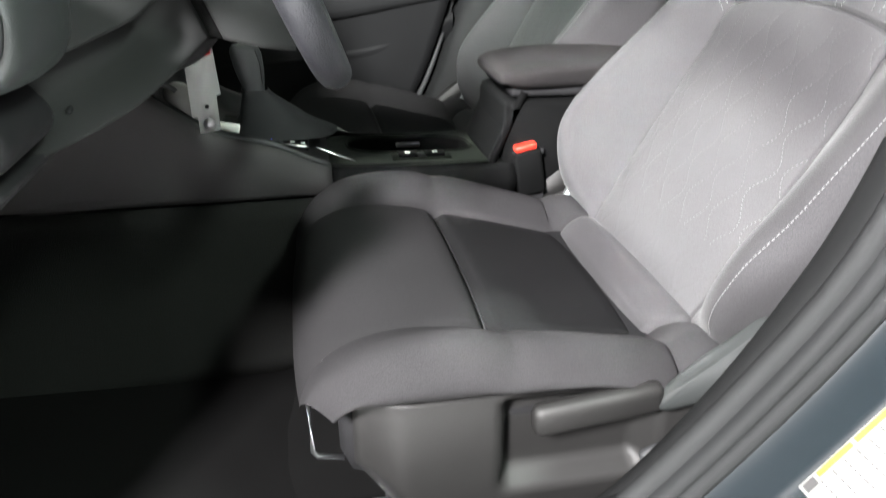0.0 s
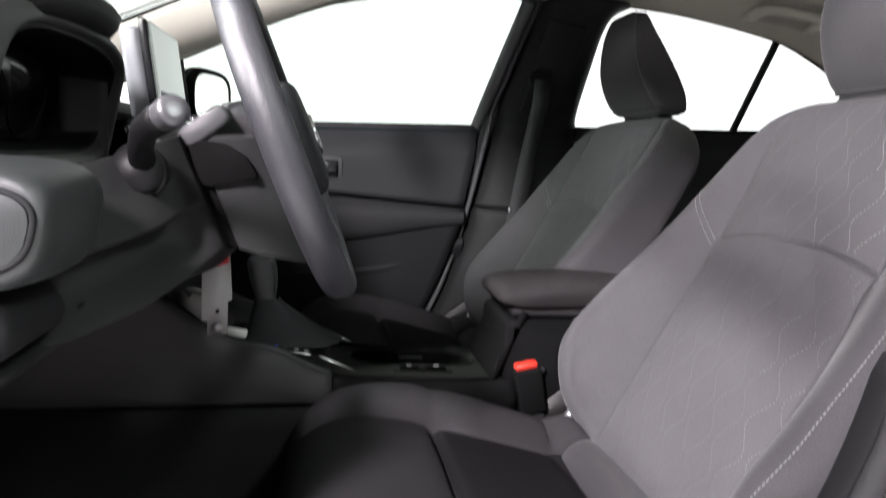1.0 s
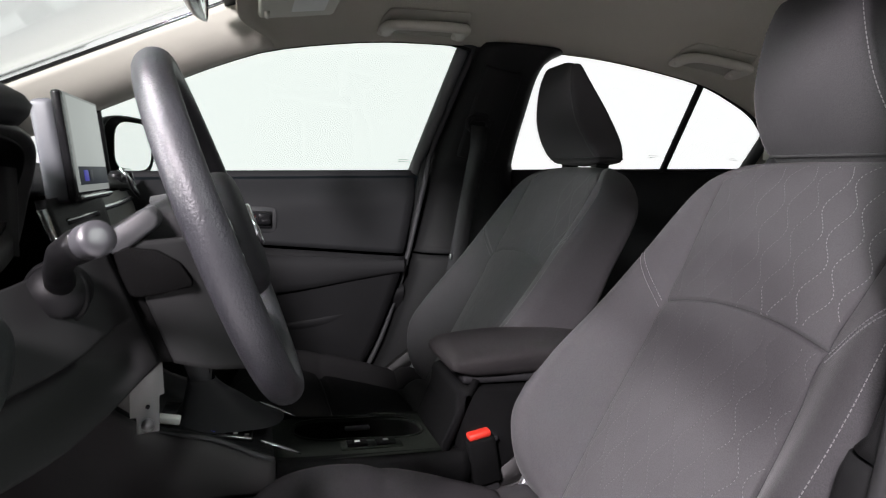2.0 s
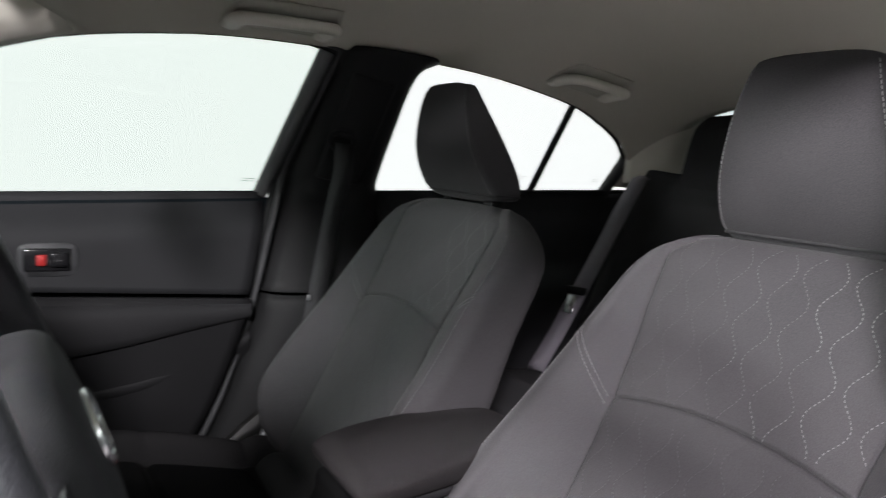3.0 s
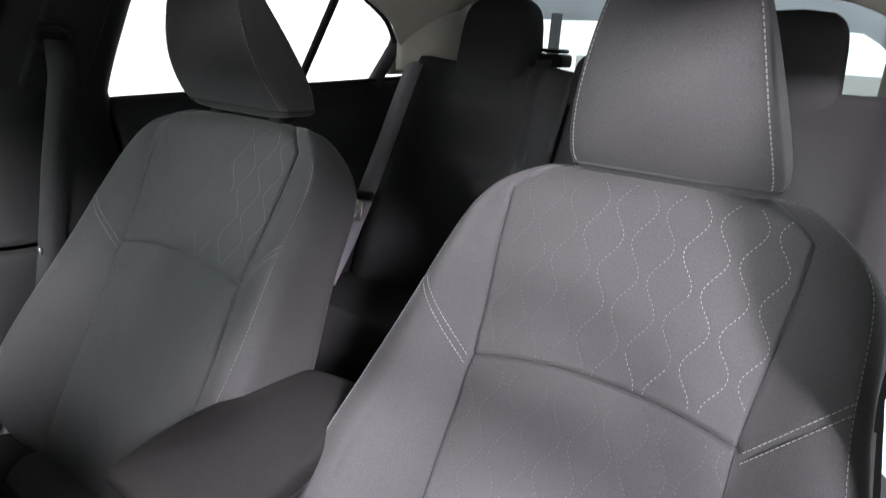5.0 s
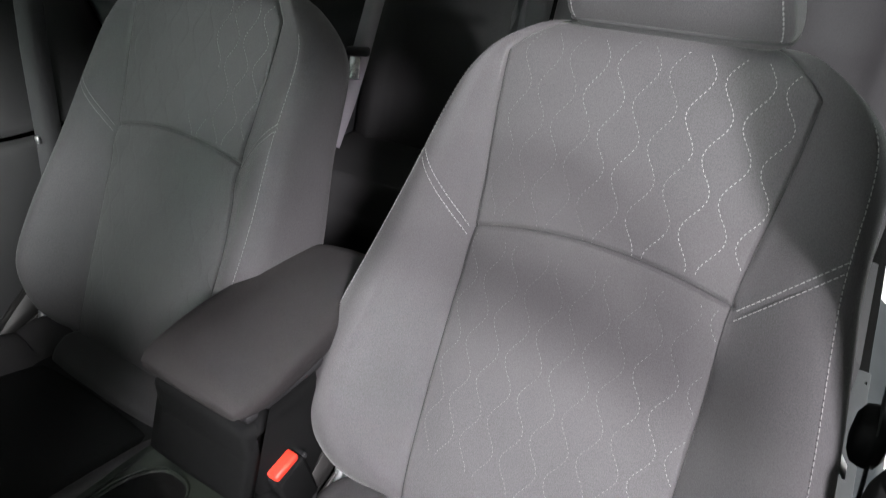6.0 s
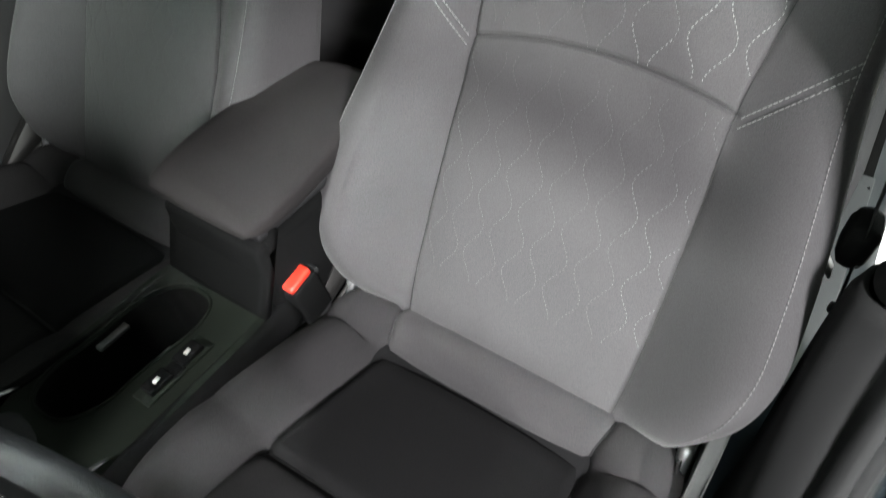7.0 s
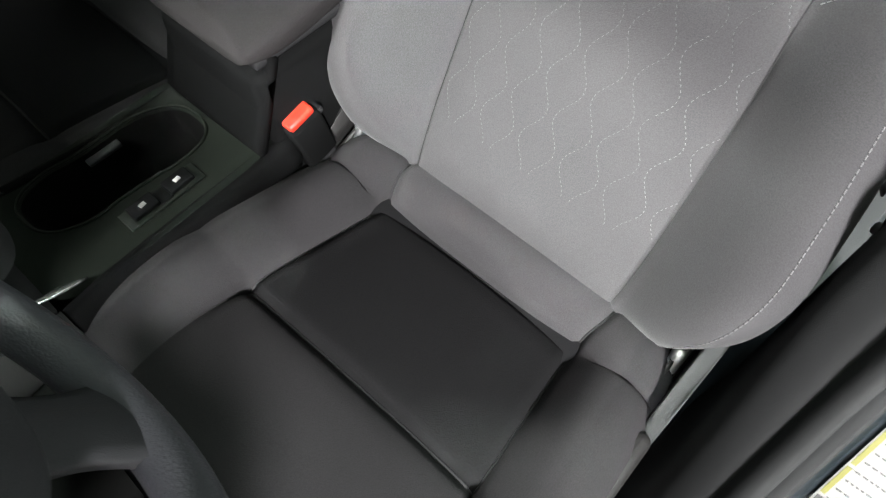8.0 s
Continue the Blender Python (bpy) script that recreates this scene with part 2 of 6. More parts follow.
LIT_TRAY = material("lit_tray_plastic", (0.085, 0.083, 0.080), 0.5, grain=0.3, grain_size=1200, vary=0.10, spec=0.3)
LIP_GREY = material("doorway_trim_plastic", (0.018, 0.0185, 0.019), 0.7, grain=0.3, grain_size=1200, spec=0.12)
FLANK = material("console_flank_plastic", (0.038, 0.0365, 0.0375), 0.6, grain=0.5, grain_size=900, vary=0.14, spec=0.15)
RUBBER = material("seal_rubber", (0.013, 0.0135, 0.014), 0.65, grain=0.3, spec=0.12)
LINER = material("headliner_cloth", (0.44, 0.422, 0.362), 0.92, grain=0.4, grain_size=1500, vary=0.05, vary_size=5, weave=True, spec=0.15)
LINER_PLASTIC = material("light_pillar_plastic", (0.52, 0.50, 0.44), 0.6, grain=0.4, grain_size=1100, vary=0.05)
CARPET = material("black_carpet", (0.004, 0.004, 0.004), 0.95, grain=0.9, grain_size=800, vary=0.3, weave=True, spec=0.03)
CARPET_GREY = material("tunnel_carpet", (0.0105, 0.0108, 0.0104), 0.95, grain=0.9, grain_size=700, vary=0.25, weave=True, spec=0.02)
CHROME = material("satin_chrome", (0.62, 0.63, 0.64), 0.25, metal=1.0, vary=0.06)
STEEL = material("bare_steel", (0.45, 0.46, 0.47), 0.38, metal=1.0, vary=0.15)
WEB = material("belt_webbing", (0.026, 0.027, 0.028), 0.75, grain=0.7, grain_size=1500, weave=True, spec=0.2)
WEB_GREY = material("light_belt_webbing", (0.15, 0.142, 0.16), 0.7, grain=0.7, grain_size=1500, weave=True)
ORANGE = material("red_release_button", (0.42, 0.022, 0.012), 0.4, vary=0.06)
RED = material("red_mark", (0.30, 0.012, 0.012), 0.45)
PAINT = material("blue_grey_body_paint", (0.007, 0.0098, 0.0118), 0.4, vary=0.06, spec=0.12)
WHITE = material("white_print", (0.75, 0.75, 0.73), 0.6)
LABEL_WHITE = material("label_paper", (0.125, 0.125, 0.12), 0.6)
VISOR_PAPER = material("visor_label_paper", (0.72, 0.72, 0.70), 0.6)
LABEL_YELLOW = material("label_yellow", (0.085, 0.082, 0.004), 0.6)
HANDLE_SHADE = material("handle_shade_plastic", (0.34, 0.327, 0.283), 0.75, grain=0.4, grain_size=1100, vary=0.06)
STICKER = material("yellow_sticker", (0.62, 0.46, 0.05), 0.5)
ETCH = material("etched_glass_print", (0.30, 0.32, 0.31), 0.7)
PILLAR = material("centre_pillar_plastic", (0.0135, 0.0138, 0.0142), 0.6, grain=0.5, grain_size=1100, vary=0.14, spec=0.12)
FRAME_GREY = material("window_frame_grey", (0.115, 0.12, 0.121), 0.6, grain=0.4, grain_size=1200, vary=0.10, spec=0.3)
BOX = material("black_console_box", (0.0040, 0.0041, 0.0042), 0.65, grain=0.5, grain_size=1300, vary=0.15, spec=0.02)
PRINT = material("label_print", (0.02, 0.02, 0.02), 0.6)
FLOOR_GREY = material("booth_floor_paint", (0.88, 0.87, 0.87), 0.5, grain=0.2, grain_size=60, vary=0.05, vary_size=1.5)
BLOCK_GREY = material("light_block_cloth", (0.16, 0.16, 0.16), 0.9, vary=0.03, vary_size=1.0)
GLOW_WALL = glowing("glowing_white_backdrop", (0.985, 0.985, 0.985), 1.82)
SHADE = material("grey_booth_curtain", (0.30, 0.33, 0.35), 0.8, vary=0.08, vary_size=2.0)
SIDE_GLASS = glass("side_glass", (0.975, 0.985, 0.98))
FRONT_GLASS = glass("front_side_glass", (0.91, 0.95, 0.925))
SCREEN_GLASS = glass("windscreen_glass", (0.95, 0.97, 0.955))
BACK_GLASS = glass("rear_glass", (0.88, 0.92, 0.92))
MIRROR = material("mirror_silver", (0.92, 0.92, 0.92), 0.02, metal=1.0, vary=0.0)
STRIP = bpy.data.materials.new("frosted_plastic_strip")
STRIP.use_nodes = True
STRIP.node_tree.nodes["Principled BSDF"].inputs["Base Color"].default_value = (0.48, 0.485, 0.48, 1)
STRIP.node_tree.nodes["Principled BSDF"].inputs["Roughness"].default_value = 0.25
STRIP.node_tree.nodes["Principled BSDF"].inputs["Alpha"].default_value = 0.5
LCD = glowing("lit_screen", (0.62, 0.67, 0.64), 0.95)
LCD_FRAME = glowing("screen_border", (0.62, 0.67, 0.64), 0.62)
CHEEK = material("screen_side_plastic", (0.11, 0.115, 0.125), 0.45, grain=0.3, grain_size=1200, vary=0.05)
LCD_DARK = glowing("dark_screen_band", (0.05, 0.06, 0.08), 0.5)
LCD_BLUE = glowing("screen_icon", (0.10, 0.10, 0.6), 0.8)
BLUE_LIGHT = glowing("blue_selector_light", (0.05, 0.08, 1.0), 3.0)

# ---- the booth ----
thing("ground", sheet(lambda u, v: (u, v, 0.0), lin(-400, 400, 9), lin(-400, 400, 9)), FLOOR_GREY,
      "pale painted booth floor under the car", "floor", kind="structure")


def curtain(u, v):
    # the lower edge rises towards the driver's side in a slow curve
    low = 1.46 - 0.30 * smooth(-0.25, -0.75, u)
    return (5.2 + 0.05 * math.sin(u * 7), u, low + (4.2 - low) * v)


thing("backdrop", thicken(sheet(curtain, lin(-4.0, 2.43, 60), lin(0, 1, 6)), 0.02), SHADE,
      "hanging blue-grey curtain behind the car", "curtain", kind="structure")
thing("backdrop", rbox((0.04, 0.09, 1.5), (5.0, 1.9, 0.75), 0.01), PLASTIC_GREY, "thin dark upright of the booth frame", "post", kind="structure")
thing("backdrop", tube([(4.9, -0.53, 0), (4.9, -0.53, 1.6)], 0.03), PLASTIC_GREY, "thin dark upright of the booth frame", "post", kind="structure")

# white booth wall behind the passenger side, curved into the floor; its own glow stands in for lamp light on it
def cove(u, v):
    turn = min(1.0, v / 0.4) * math.pi / 2
    return (u, 4.6 + 0.9 * math.sin(turn), 0.004 + 0.9 * (1 - math.cos(turn)) + max(0.0, v - 0.4) * 4.5)


thing("backdrop", sheet(cove, lin(-9.0, 14.0, 20), lin(0, 1, 26)), GLOW_WALL, "white booth wall that glows by itself, curving into the floor", "backdrop", kind="structure")
# a wall out of view, added to hold back light from the driver's side
thing("wall_studio", rbox((14.0, 0.1, 4.2), (1.0, -5.0, 2.1), 0.02), BLOCK_GREY, "unseen plain grey wall added to hold back light from the open side", "wall", kind="structure")

# ---- plan of the car: x to the rear, y to the passenger's side, z up ----


def belt(x):
    return 1.0235 + 0.047 * x


def glass_y(x, z):
    return 0.781 - 0.51 * (z - 1.032) - 0.012 * (x - 0.18)


TOP = [(-1.05, 0.985), (-0.653, 1.159), (-0.462, 1.244), (-0.366, 1.284), (-0.255, 1.321), (-0.056, 1.355), (0.078, 1.367), (0.257, 1.372),
       (0.484, 1.375), (0.63, 1.371), (0.795, 1.356), (0.987, 1.328), (1.094, 1.297), (1.215, 1.248), (1.30, 1.185), (1.42, 1.10)]
EDGE = [(0.22, -0.36), (0.28, -0.20), (0.40, -0.035), (0.51, 0.035), (0.65, 0.085), (0.786, 0.122), (1.03, 0.172), (1.37, 0.257)]


def top(x):
    return interp(x, TOP)


def edge(z):
    """The rear edge of the front door's opening."""
    return interp(z, EDGE)


EDGE_D = [(0.22, -0.30), (0.30, -0.19), (0.40, -0.07), (0.507, 0.022), (0.607, 0.093), (0.69, 0.140), (0.786, 0.168), (1.03, 0.195), (1.37, 0.257)]


def edge_d(z):
    """The same on the driver's side, as the body's pressed step runs there."""
    return interp(z, EDGE_D)


def roof_mid(x):
    return interp(x, [(-0.45, 1.385), (-0.2, 1.428), (0.2, 1.458), (0.6, 1.458), (1.0, 1.436), (1.42, 1.375)])


# headliner: one dished sheet with rolled sides
def liner(x, v):
    a = abs(v)
    zt = max(top(x), 0.0)
    yt = glass_y(x, zt) - 0.012
    drop = (roof_mid(x) - zt)
    y = yt * (1 - (1 - a) ** 1.4) if a < 1 else yt
    z = zt + drop * (1 - (y / yt) ** (3.8 + 1.4 * smooth(1.05, 1.42, x)))
    return (x, math.copysign(y, v), z)


ceiling = thing("ceiling", thicken(sheet(lambda x, v: liner(x + 0.085 * smooth(0.62, 0.95, abs(v)) * max(0.0, (0.1 - x) / 0.435), v), lin(-0.335, 1.42, 60), [-1 + i / 24 for i in range(49)]), 0.012), LINER,
                "beige cloth roof lining with rolled sides", "headliner", kind="structure")


# windscreen header and roof skin keep the light out above the lining
def skin(x, v):
    yt = 0.66 - 0.10 * smooth(0.9, 1.6, x) - 0.06 * smooth(-0.2, -0.5, x)
    return (x, v * yt, roof_mid(x) + 0.045 - 0.06 * abs(v) ** 3)


thing("roof", thicken(sheet(skin, lin(-0.365, 1.45, 30), lin(-1, 1, 25)), 0.01), PAINT, "blue-grey painted roof skin of the car", "car roof", kind="structure")


def pillar_a(sgn):
    """Light trim between windscreen and front side window."""
    def fn(x, v):
        out = Vector((x, glass_y(x, top(x)) - 0.008, top(x)))
        xi = x - 0.06
        wz = 1.378 + (xi + 0.409) * 0.455
        inn = Vector((xi, 0.585 - 0.11 * (xi + 0.409), wz))
        p = out.lerp(inn, v)
        bulge = math.sin(v * math.pi) * 0.016
        return (p.x, sgn * (p.y - bulge), p.z - bulge * 0.8)
    return thing("trim", thicken(sheet(fn, lin(-1.0, -0.225, 28), lin(0, 1, 10)), 0.012), LINER_PLASTIC,
                 "smooth pale beige windscreen pillar cover", "pillar trim", kind="structure")


def windscreen_edge(sgn):
    pts = [(x, sgn * (0.585 - 0.11 * (x + 0.409)), 1.378 + (x + 0.409) * 0.455 + 0.004) for x in lin(-1.05, -0.33, 20)]
    return thing("trim", tube(pts, 0.006, 8), GLOSS, "thin black printed edge of the windscreen", "windscreen edge", kind="structure")


for sgn in (1, -1):
    pillar_a(sgn)
    windscreen_edge(sgn)


def windscreen(u, v):
    w = 0.585 + 0.09 * (1 - u)
    return (-1.12 + 0.795 * u - 0.05 * math.cos(v * 1.5) * (1 - u) - 0.0, v * w, 1.058 + 0.370 * u + 0.006)


window_1 = thing("window_1", thicken(sheet(windscreen, lin(0, 1, 12), lin(-1, 1, 20)), 0.004), SCREEN_GLASS,
                 "clear green-tinted windscreen, clean", "windscreen", kind="structure")


# black printed band along the windscreen's top edge
thing("trim", rbox((0.022, 1.15, 0.006), (-0.345, 0, 1.413), 0.002, Matrix.Rotation(radians(-25), 3, "Y")), GLOSS,
      "black printed band along the top of the windscreen", "windscreen edge", kind="structure")
thing("sticker", rbox((0.055, 0.075, 0.0012), (-0.372, 0.455, 1.398), 0.0004, Matrix.Rotation(radians(-25), 3, "Y")), STICKER,
      "yellow paper sticker inside the windscreen's upper corner", "sticker")


def rear_glass(u, v):
    w = 0.52 + 0.10 * u
    return (1.425 + 0.58 * u - 0.03 * v * v, v * w, 1.378 - 0.29 * u - 0.02 * v * v)


window_2 = thing("window_2", thicken(sheet(rear_glass, lin(0, 1, 12), lin(-1, 1, 20)), 0.004), BACK_GLASS,
                 "clear rear window above the parcel shelf", "rear window", kind="structure")


def pillar_c(sgn):
    def fn(x, v):
        u = max(0.0, (x - 1.425) / 0.58)
        gy, gz = 0.52 + 0.10 * u, 1.372 - 0.29 * u
        zb = 1.10 - 0.05 * smooth(1.4, 1.9, x)
        yb = glass_y(1.42, 1.10) - 0.012
        a = v * math.pi / 2
        y = yb - (yb - gy) * (1 - math.cos(a))
        z = zb + (gz - zb) * math.sin(a)
        return (x, sgn * y, z)
    return thing("trim", thicken(sheet(fn, lin(1.292, 2.02, 24), lin(0, 1, 12)), 0.012), LINER_PLASTIC,
                 "pale beige rear pillar cover", "pillar trim", kind="structure")


for sgn in (1, -1):
    pillar_c(sgn)
def quarter_trim(sgn):
    """Pale upright cover between the quarter window and the rear window."""
    def fn(u, v):
        a = min(1.0, u)
        x, y = 1.285 + 0.150 * a, 0.672 - 0.142 * a ** 0.85
        x, y = x + 0.030 * math.sin(max(0.0, u - 1) * math.pi / 2), y + 0.020 * (1 - math.cos(max(0.0, u - 1) * math.pi / 2))
        xt = min(x, 1.415)
        zt = top(xt) + (roof_mid(xt) - top(xt)) * (1 - (min(y, glass_y(xt, top(xt)) - 0.013) / (glass_y(xt, top(xt)) - 0.012)) ** (3.8 + 1.4 * smooth(1.05, 1.42, xt)))
        return (x, sgn * y, 1.115 + (zt + 0.004 - 1.115) * v)
    return thing("trim", thicken(sheet(fn, lin(0, 2, 22), lin(0, 1, 12)), 0.008), LINER_PLASTIC, "pale beige cover beside the rear quarter window", "pillar trim", kind="structure")


for sgn in (1, -1):
    quarter_trim(sgn)
thing("parcel_shelf", thicken(sheet(lambda u, v: (1.36 + 0.66 * u, v * 0.72, 1.135 - 0.02 * u + 0.012 * math.sin(v * 3.1) ** 2), lin(0, 1, 10), lin(-1, 1, 24)), 0.015), CARPET,
      "black felt parcel shelf behind the rear seat", "shelf", kind="structure")
thing("wall_rear", rbox((0.02, 1.5, 0.95), (2.04, 0, 0.62), 0.004), CARPET, "dark panel closing the boot behind the seats", "panel", kind="structure")


# ---- floor and sills ----
def floor_z(x, y):
    tunnel = 0.17 * (1 - smooth(0.09, 0.15, abs(y)))
    rise = 0.30 * smooth(-0.75, -1.15, x)
    rear = 0.16 * smooth(0.72, 0.80, x)
    return 0.215 + tunnel + rise + rear + 0.004 * noise.noise((x * 9, y * 9, 0))


thing("floor", thicken(sheet(lambda u, v: (u, v, floor_z(u, v)), lin(-1.2, 2.03, 90), lin(-0.72, 0.72, 60)), 0.02), CARPET,
      "black carpeted car floor with a centre tunnel", "floor", kind="structure")
thing("floor_mat", rbox((0.62, 0.46, 0.012), (-0.62, -0.385, 0.238), 0.005, Matrix.Rotation(radians(6), 3, "Y")), CARPET,
      "black carpet mat in the driver's footwell", "floor mat")
thing("wall_front", rbox((0.02, 1.5, 0.75), (-1.2, 0, 0.68), 0.004), CARPET, "dark firewall behind the dashboard", "panel", kind="structure")


thing("wall_left", rbox((0.47, 0.07, 0.86), (-0.975, -0.765, 0.60), 0.02), PLASTIC, "black hinge pillar ahead of the open driver's doorway", "pillar", kind="structure")


def sill(sgn, x0, x1):
    """Painted door sill with its raised inner flange."""
    prof = [(0.64, 0.25), (0.655, 0.33), (0.69, 0.358), (0.715, 0.36), (0.727, 0.335), (0.765, 0.305), (0.782, 0.285), (0.788, 0.22), (0.78, 0.14), (0.70, 0.14)]

    def fn(u, v):
        y, z = prof[int(v)]
        return (u, sgn * y, z)
    return thing("sill", sheet(fn, lin(x0, x1, 24), list(range(len(prof))), wrap=True), PAINT,
                 "blue-grey painted door sill along the open door", "sill", kind="structure")


sill(-1, -1.15, 1.35)
sill(1, -1.15, 1.35)
for n, (xa, xb) in enumerate(((-0.72, -0.16), (0.42, 0.98))):
    thing("trim", rbox((xb - xa, 0.07, 0.006), ((xa + xb) / 2, -0.69, 0.374), 0.003), PLASTIC_GREY, "grey plastic scuff plate on the door sill", "scuff plate", kind="structure")


# ---- centre pillars ----
def pillar_b(sgn):
    root = empty("trim", "black plastic centre pillar cover with a belt slot", "pillar trim", kind="structure", at=(0.3, sgn * 0.68, 0.2))

    def face(z, v):
        xa = (edge(z) if sgn > 0 else edge_d(z)) + 0.018
        xb = interp(z, [(0.25, 0.30), (0.8, 0.262), (0.95, 0.34), (1.04, 0.447), (1.25, 0.452), (1.32, 0.462), (1.352, 0.482), (1.375, 0.525)]) if sgn < 0 else interp(z, [(0.25, 0.56), (0.8, 0.50), (1.04, 0.447), (1.25, 0.452), (1.32, 0.462), (1.352, 0.482), (1.375, 0.525)])
        x = xa + (xb - xa) * v
        base = interp(z, [(0.22, 0.66), (0.45, 0.675), (0.79, 0.675), (0.81, 0.695), (1.0, 0.715), (1.06, 0.70)]) if z < 1.06 else glass_y(x, z) - 0.055
        ends = 0.055 * (abs(2 * v - 1) ** 6)
        return (x, sgn * (base - 0.010 * math.sin(v * math.pi) + ends), z)
    part("upper_cover", thicken(sheet(face, lin(0.80, 1.372, 40), lin(0, 1, 18)), 0.006), PILLAR, root)
    part("lower_cover", thicken(sheet(lambda z, v: (face(z, v)[0], face(z, v)[1] - sgn * 0.006, z), lin(0.22, 0.797, 30), lin(0, 1, 18)), 0.006), PILLAR, root)
    # raised housing round the belt's upper anchor
    part("anchor_housing", rbox((0.11, 0.02, 0.27), (0.325, sgn * (glass_y(0.3, 1.2) - 0.062), 1.19), 0.009,
                                Matrix.Rotation(radians(8), 3, "Y") @ Matrix.Rotation(radians(sgn * 26), 3, "X")), PILLAR, root)
    part("shell", thicken(sheet(lambda z, v: ((edge(z) + 0.03 if sgn > 0 else edge_d(z) + 0.15) + (0.42 - edge(z)) * (v if sgn > 0 else 0.6 * v), sgn * ((0.80 if z < 1.03 else glass_y(0.3, z) + 0.02) + 0.0), z), lin(0.2, 1.37, 24), lin(0, 1, 6)), 0.006), PAINT, root)
    return root


for sgn in (1, -1):
    pillar_b(sgn)


def seal_line(sgn, off=0.0, out=0.0):
    pts = [(x, 0.372 - 0.0 * x) for x in lin(-0.95, -0.62, 5)]
    low = [(-0.50, 0.372), (-0.36, 0.376), (-0.24, 0.386), (-0.14, 0.402)]
    pts = pts + low + [((edge(z) if sgn > 0 else edge_d(z)) + off, z) for z in lin(0.44, 1.36, 26)]
    y = []
    for x, z in pts:
        y.append((x, sgn * ((0.722 if z < 1.0 else 0.722 + (glass_y(x, z) - 0.722 - 0.01) * smooth(1.0, 1.12, z)) + out), z))
    roof = [(x, sgn * (glass_y(x, top(x)) - 0.004 + out), top(x) + 0.004) for x in lin(0.20, -0.95, 20)]
    return y + roof


def doorway_band(section, name, mat, label, category):
    """A band with the given cross-section (behind the opening's edge, outward) round the driver's doorway."""
    base = seal_line(-1)

    def fn(i, k):
        x, y, z = base[i]
        dx, dy = section[k]
        up = 1.0 if i < 9 else 0.0           # along the sill the offset goes down, along the pillar to the rear
        over = smooth(len(base) - 22, len(base) - 18, i)
        return (x + dx * (1 - up) * (1 - over), y - dy, z - dx * up + dx * over * 0.6)
    return thing(name, sheet(fn, list(range(len(base))), list(range(len(section)))), mat, label, category, kind="structure")


LIP = [(0.060, -0.026), (0.035, -0.018), (0.016, -0.012), (0.006, -0.006), (0.001, 0.001), (0.002, 0.008), (0.010, 0.013), (0.020, 0.014)]
doorway_band(LIP, "trim", LIP_GREY, "satin grey trim edge round the open driver's doorway", "doorway trim")
SEAL = [(0.018, 0.006), (0.014, 0.016), (0.016, 0.024), (0.022, 0.028), (0.028, 0.027), (0.031, 0.025), (0.034, 0.030), (0.040, 0.034), (0.047, 0.034), (0.052, 0.026)]
doorway_band(SEAL, "door_seal", RUBBER, "ribbed black rubber seal round the open driver's doorway", "door seal")
thing("door_seal", tube(seal_line(1, 0.006, -0.012), 0.0075, 8), PLASTIC_GREY, "grey trim lip along the closed passenger doorway", "door seal", kind="structure")
thing("door_seal", tube(seal_line(1, 0.002, 0.005), 0.014, 8), RUBBER, "black rubber seal of the closed passenger door", "door seal", kind="structure")


JAMB = [(0.046, 0.740), (0.056, 0.754), (0.075, 0.765), (0.094, 0.773), (0.101, 0.777), (0.104, 0.785), (0.108, 0.81), (0.112, 0.838), (0.122, 0.844), (0.22, 0.846)]


# painted jamb outside the driver's seal, which carries the tyre label
def jamb(z, v):
    dx, y = JAMB[v]
    return (edge_d(z) + dx, -y, z)


thing("door_jamb", thicken(sheet(jamb, lin(0.36, 1.05, 40), list(range(10))), 0.004), PAINT, "blue-grey painted door jamb of the centre pillar", "door jamb", kind="structure")


def tyre_label():
    root = empty("tyre_label", "white and yellow tyre pressure label on the door jamb", "label", at=(0.12, -0.80, 0.48))
    # lies on the jamb's forward step and follows the pillar's slope
    up = Vector((0.074, 0, 0.102)).normalized()
    side = Vector((0.05, -1.0, -0.036)).normalized()
    away = up.cross(side).normalized()
    if away.x > 0:
        away = -away
    o = Vector((0.116, -0.781, 0.495)) + up * 0.064 + side * 0.022 + away * 0.004

    def card(name, a0, a1, b0, b1, lift, mat):
        bm = bmesh.new()
        vs = []
        for d in (0.0, 0.0006):
            for a, b in ((a0, b0), (a1, b0), (a1, b1), (a0, b1)):
                vs.append(bm.verts.new(o + up * a + side * b + away * (lift + d)))
        bm.faces.new(vs[:4])
        bm.faces.new(vs[4:][::-1])
        for i in range(4):
            bm.faces.new((vs[i], vs[4 + i], vs[4 + (i + 1) % 4], vs[(i + 1) % 4]))
        return part(name, bm, mat, root, flat=True)
    card("paper", -0.064, 0.064, -0.022, 0.030, 0.0, LABEL_WHITE)
    card("yellow_band", -0.044, -0.004, -0.0205, -0.0155, 0.0008, LABEL_YELLOW)
    card("yellow_band", 0.0, 0.060, -0.0205, -0.0155, 0.0008, LABEL_YELLOW)
    card("yellow_band", -0.062, -0.048, 0.008, 0.0185, 0.0008, LABEL_YELLOW)
    card("pictogram", -0.061, -0.048, -0.020, -0.012, 0.0008, PRINT)
    rnd = random.Random(4)
    for i in range(8):
        a = -0.046 + i * 0.0135
        b = -0.0125
        while b < 0.017:
            w = rnd.uniform(0.002, 0.006)
            card("print_bar", a, a + 0.0014, b, min(0.020, b + w), 0.0008, PRINT)
            b += w + 0.0025


tyre_label()


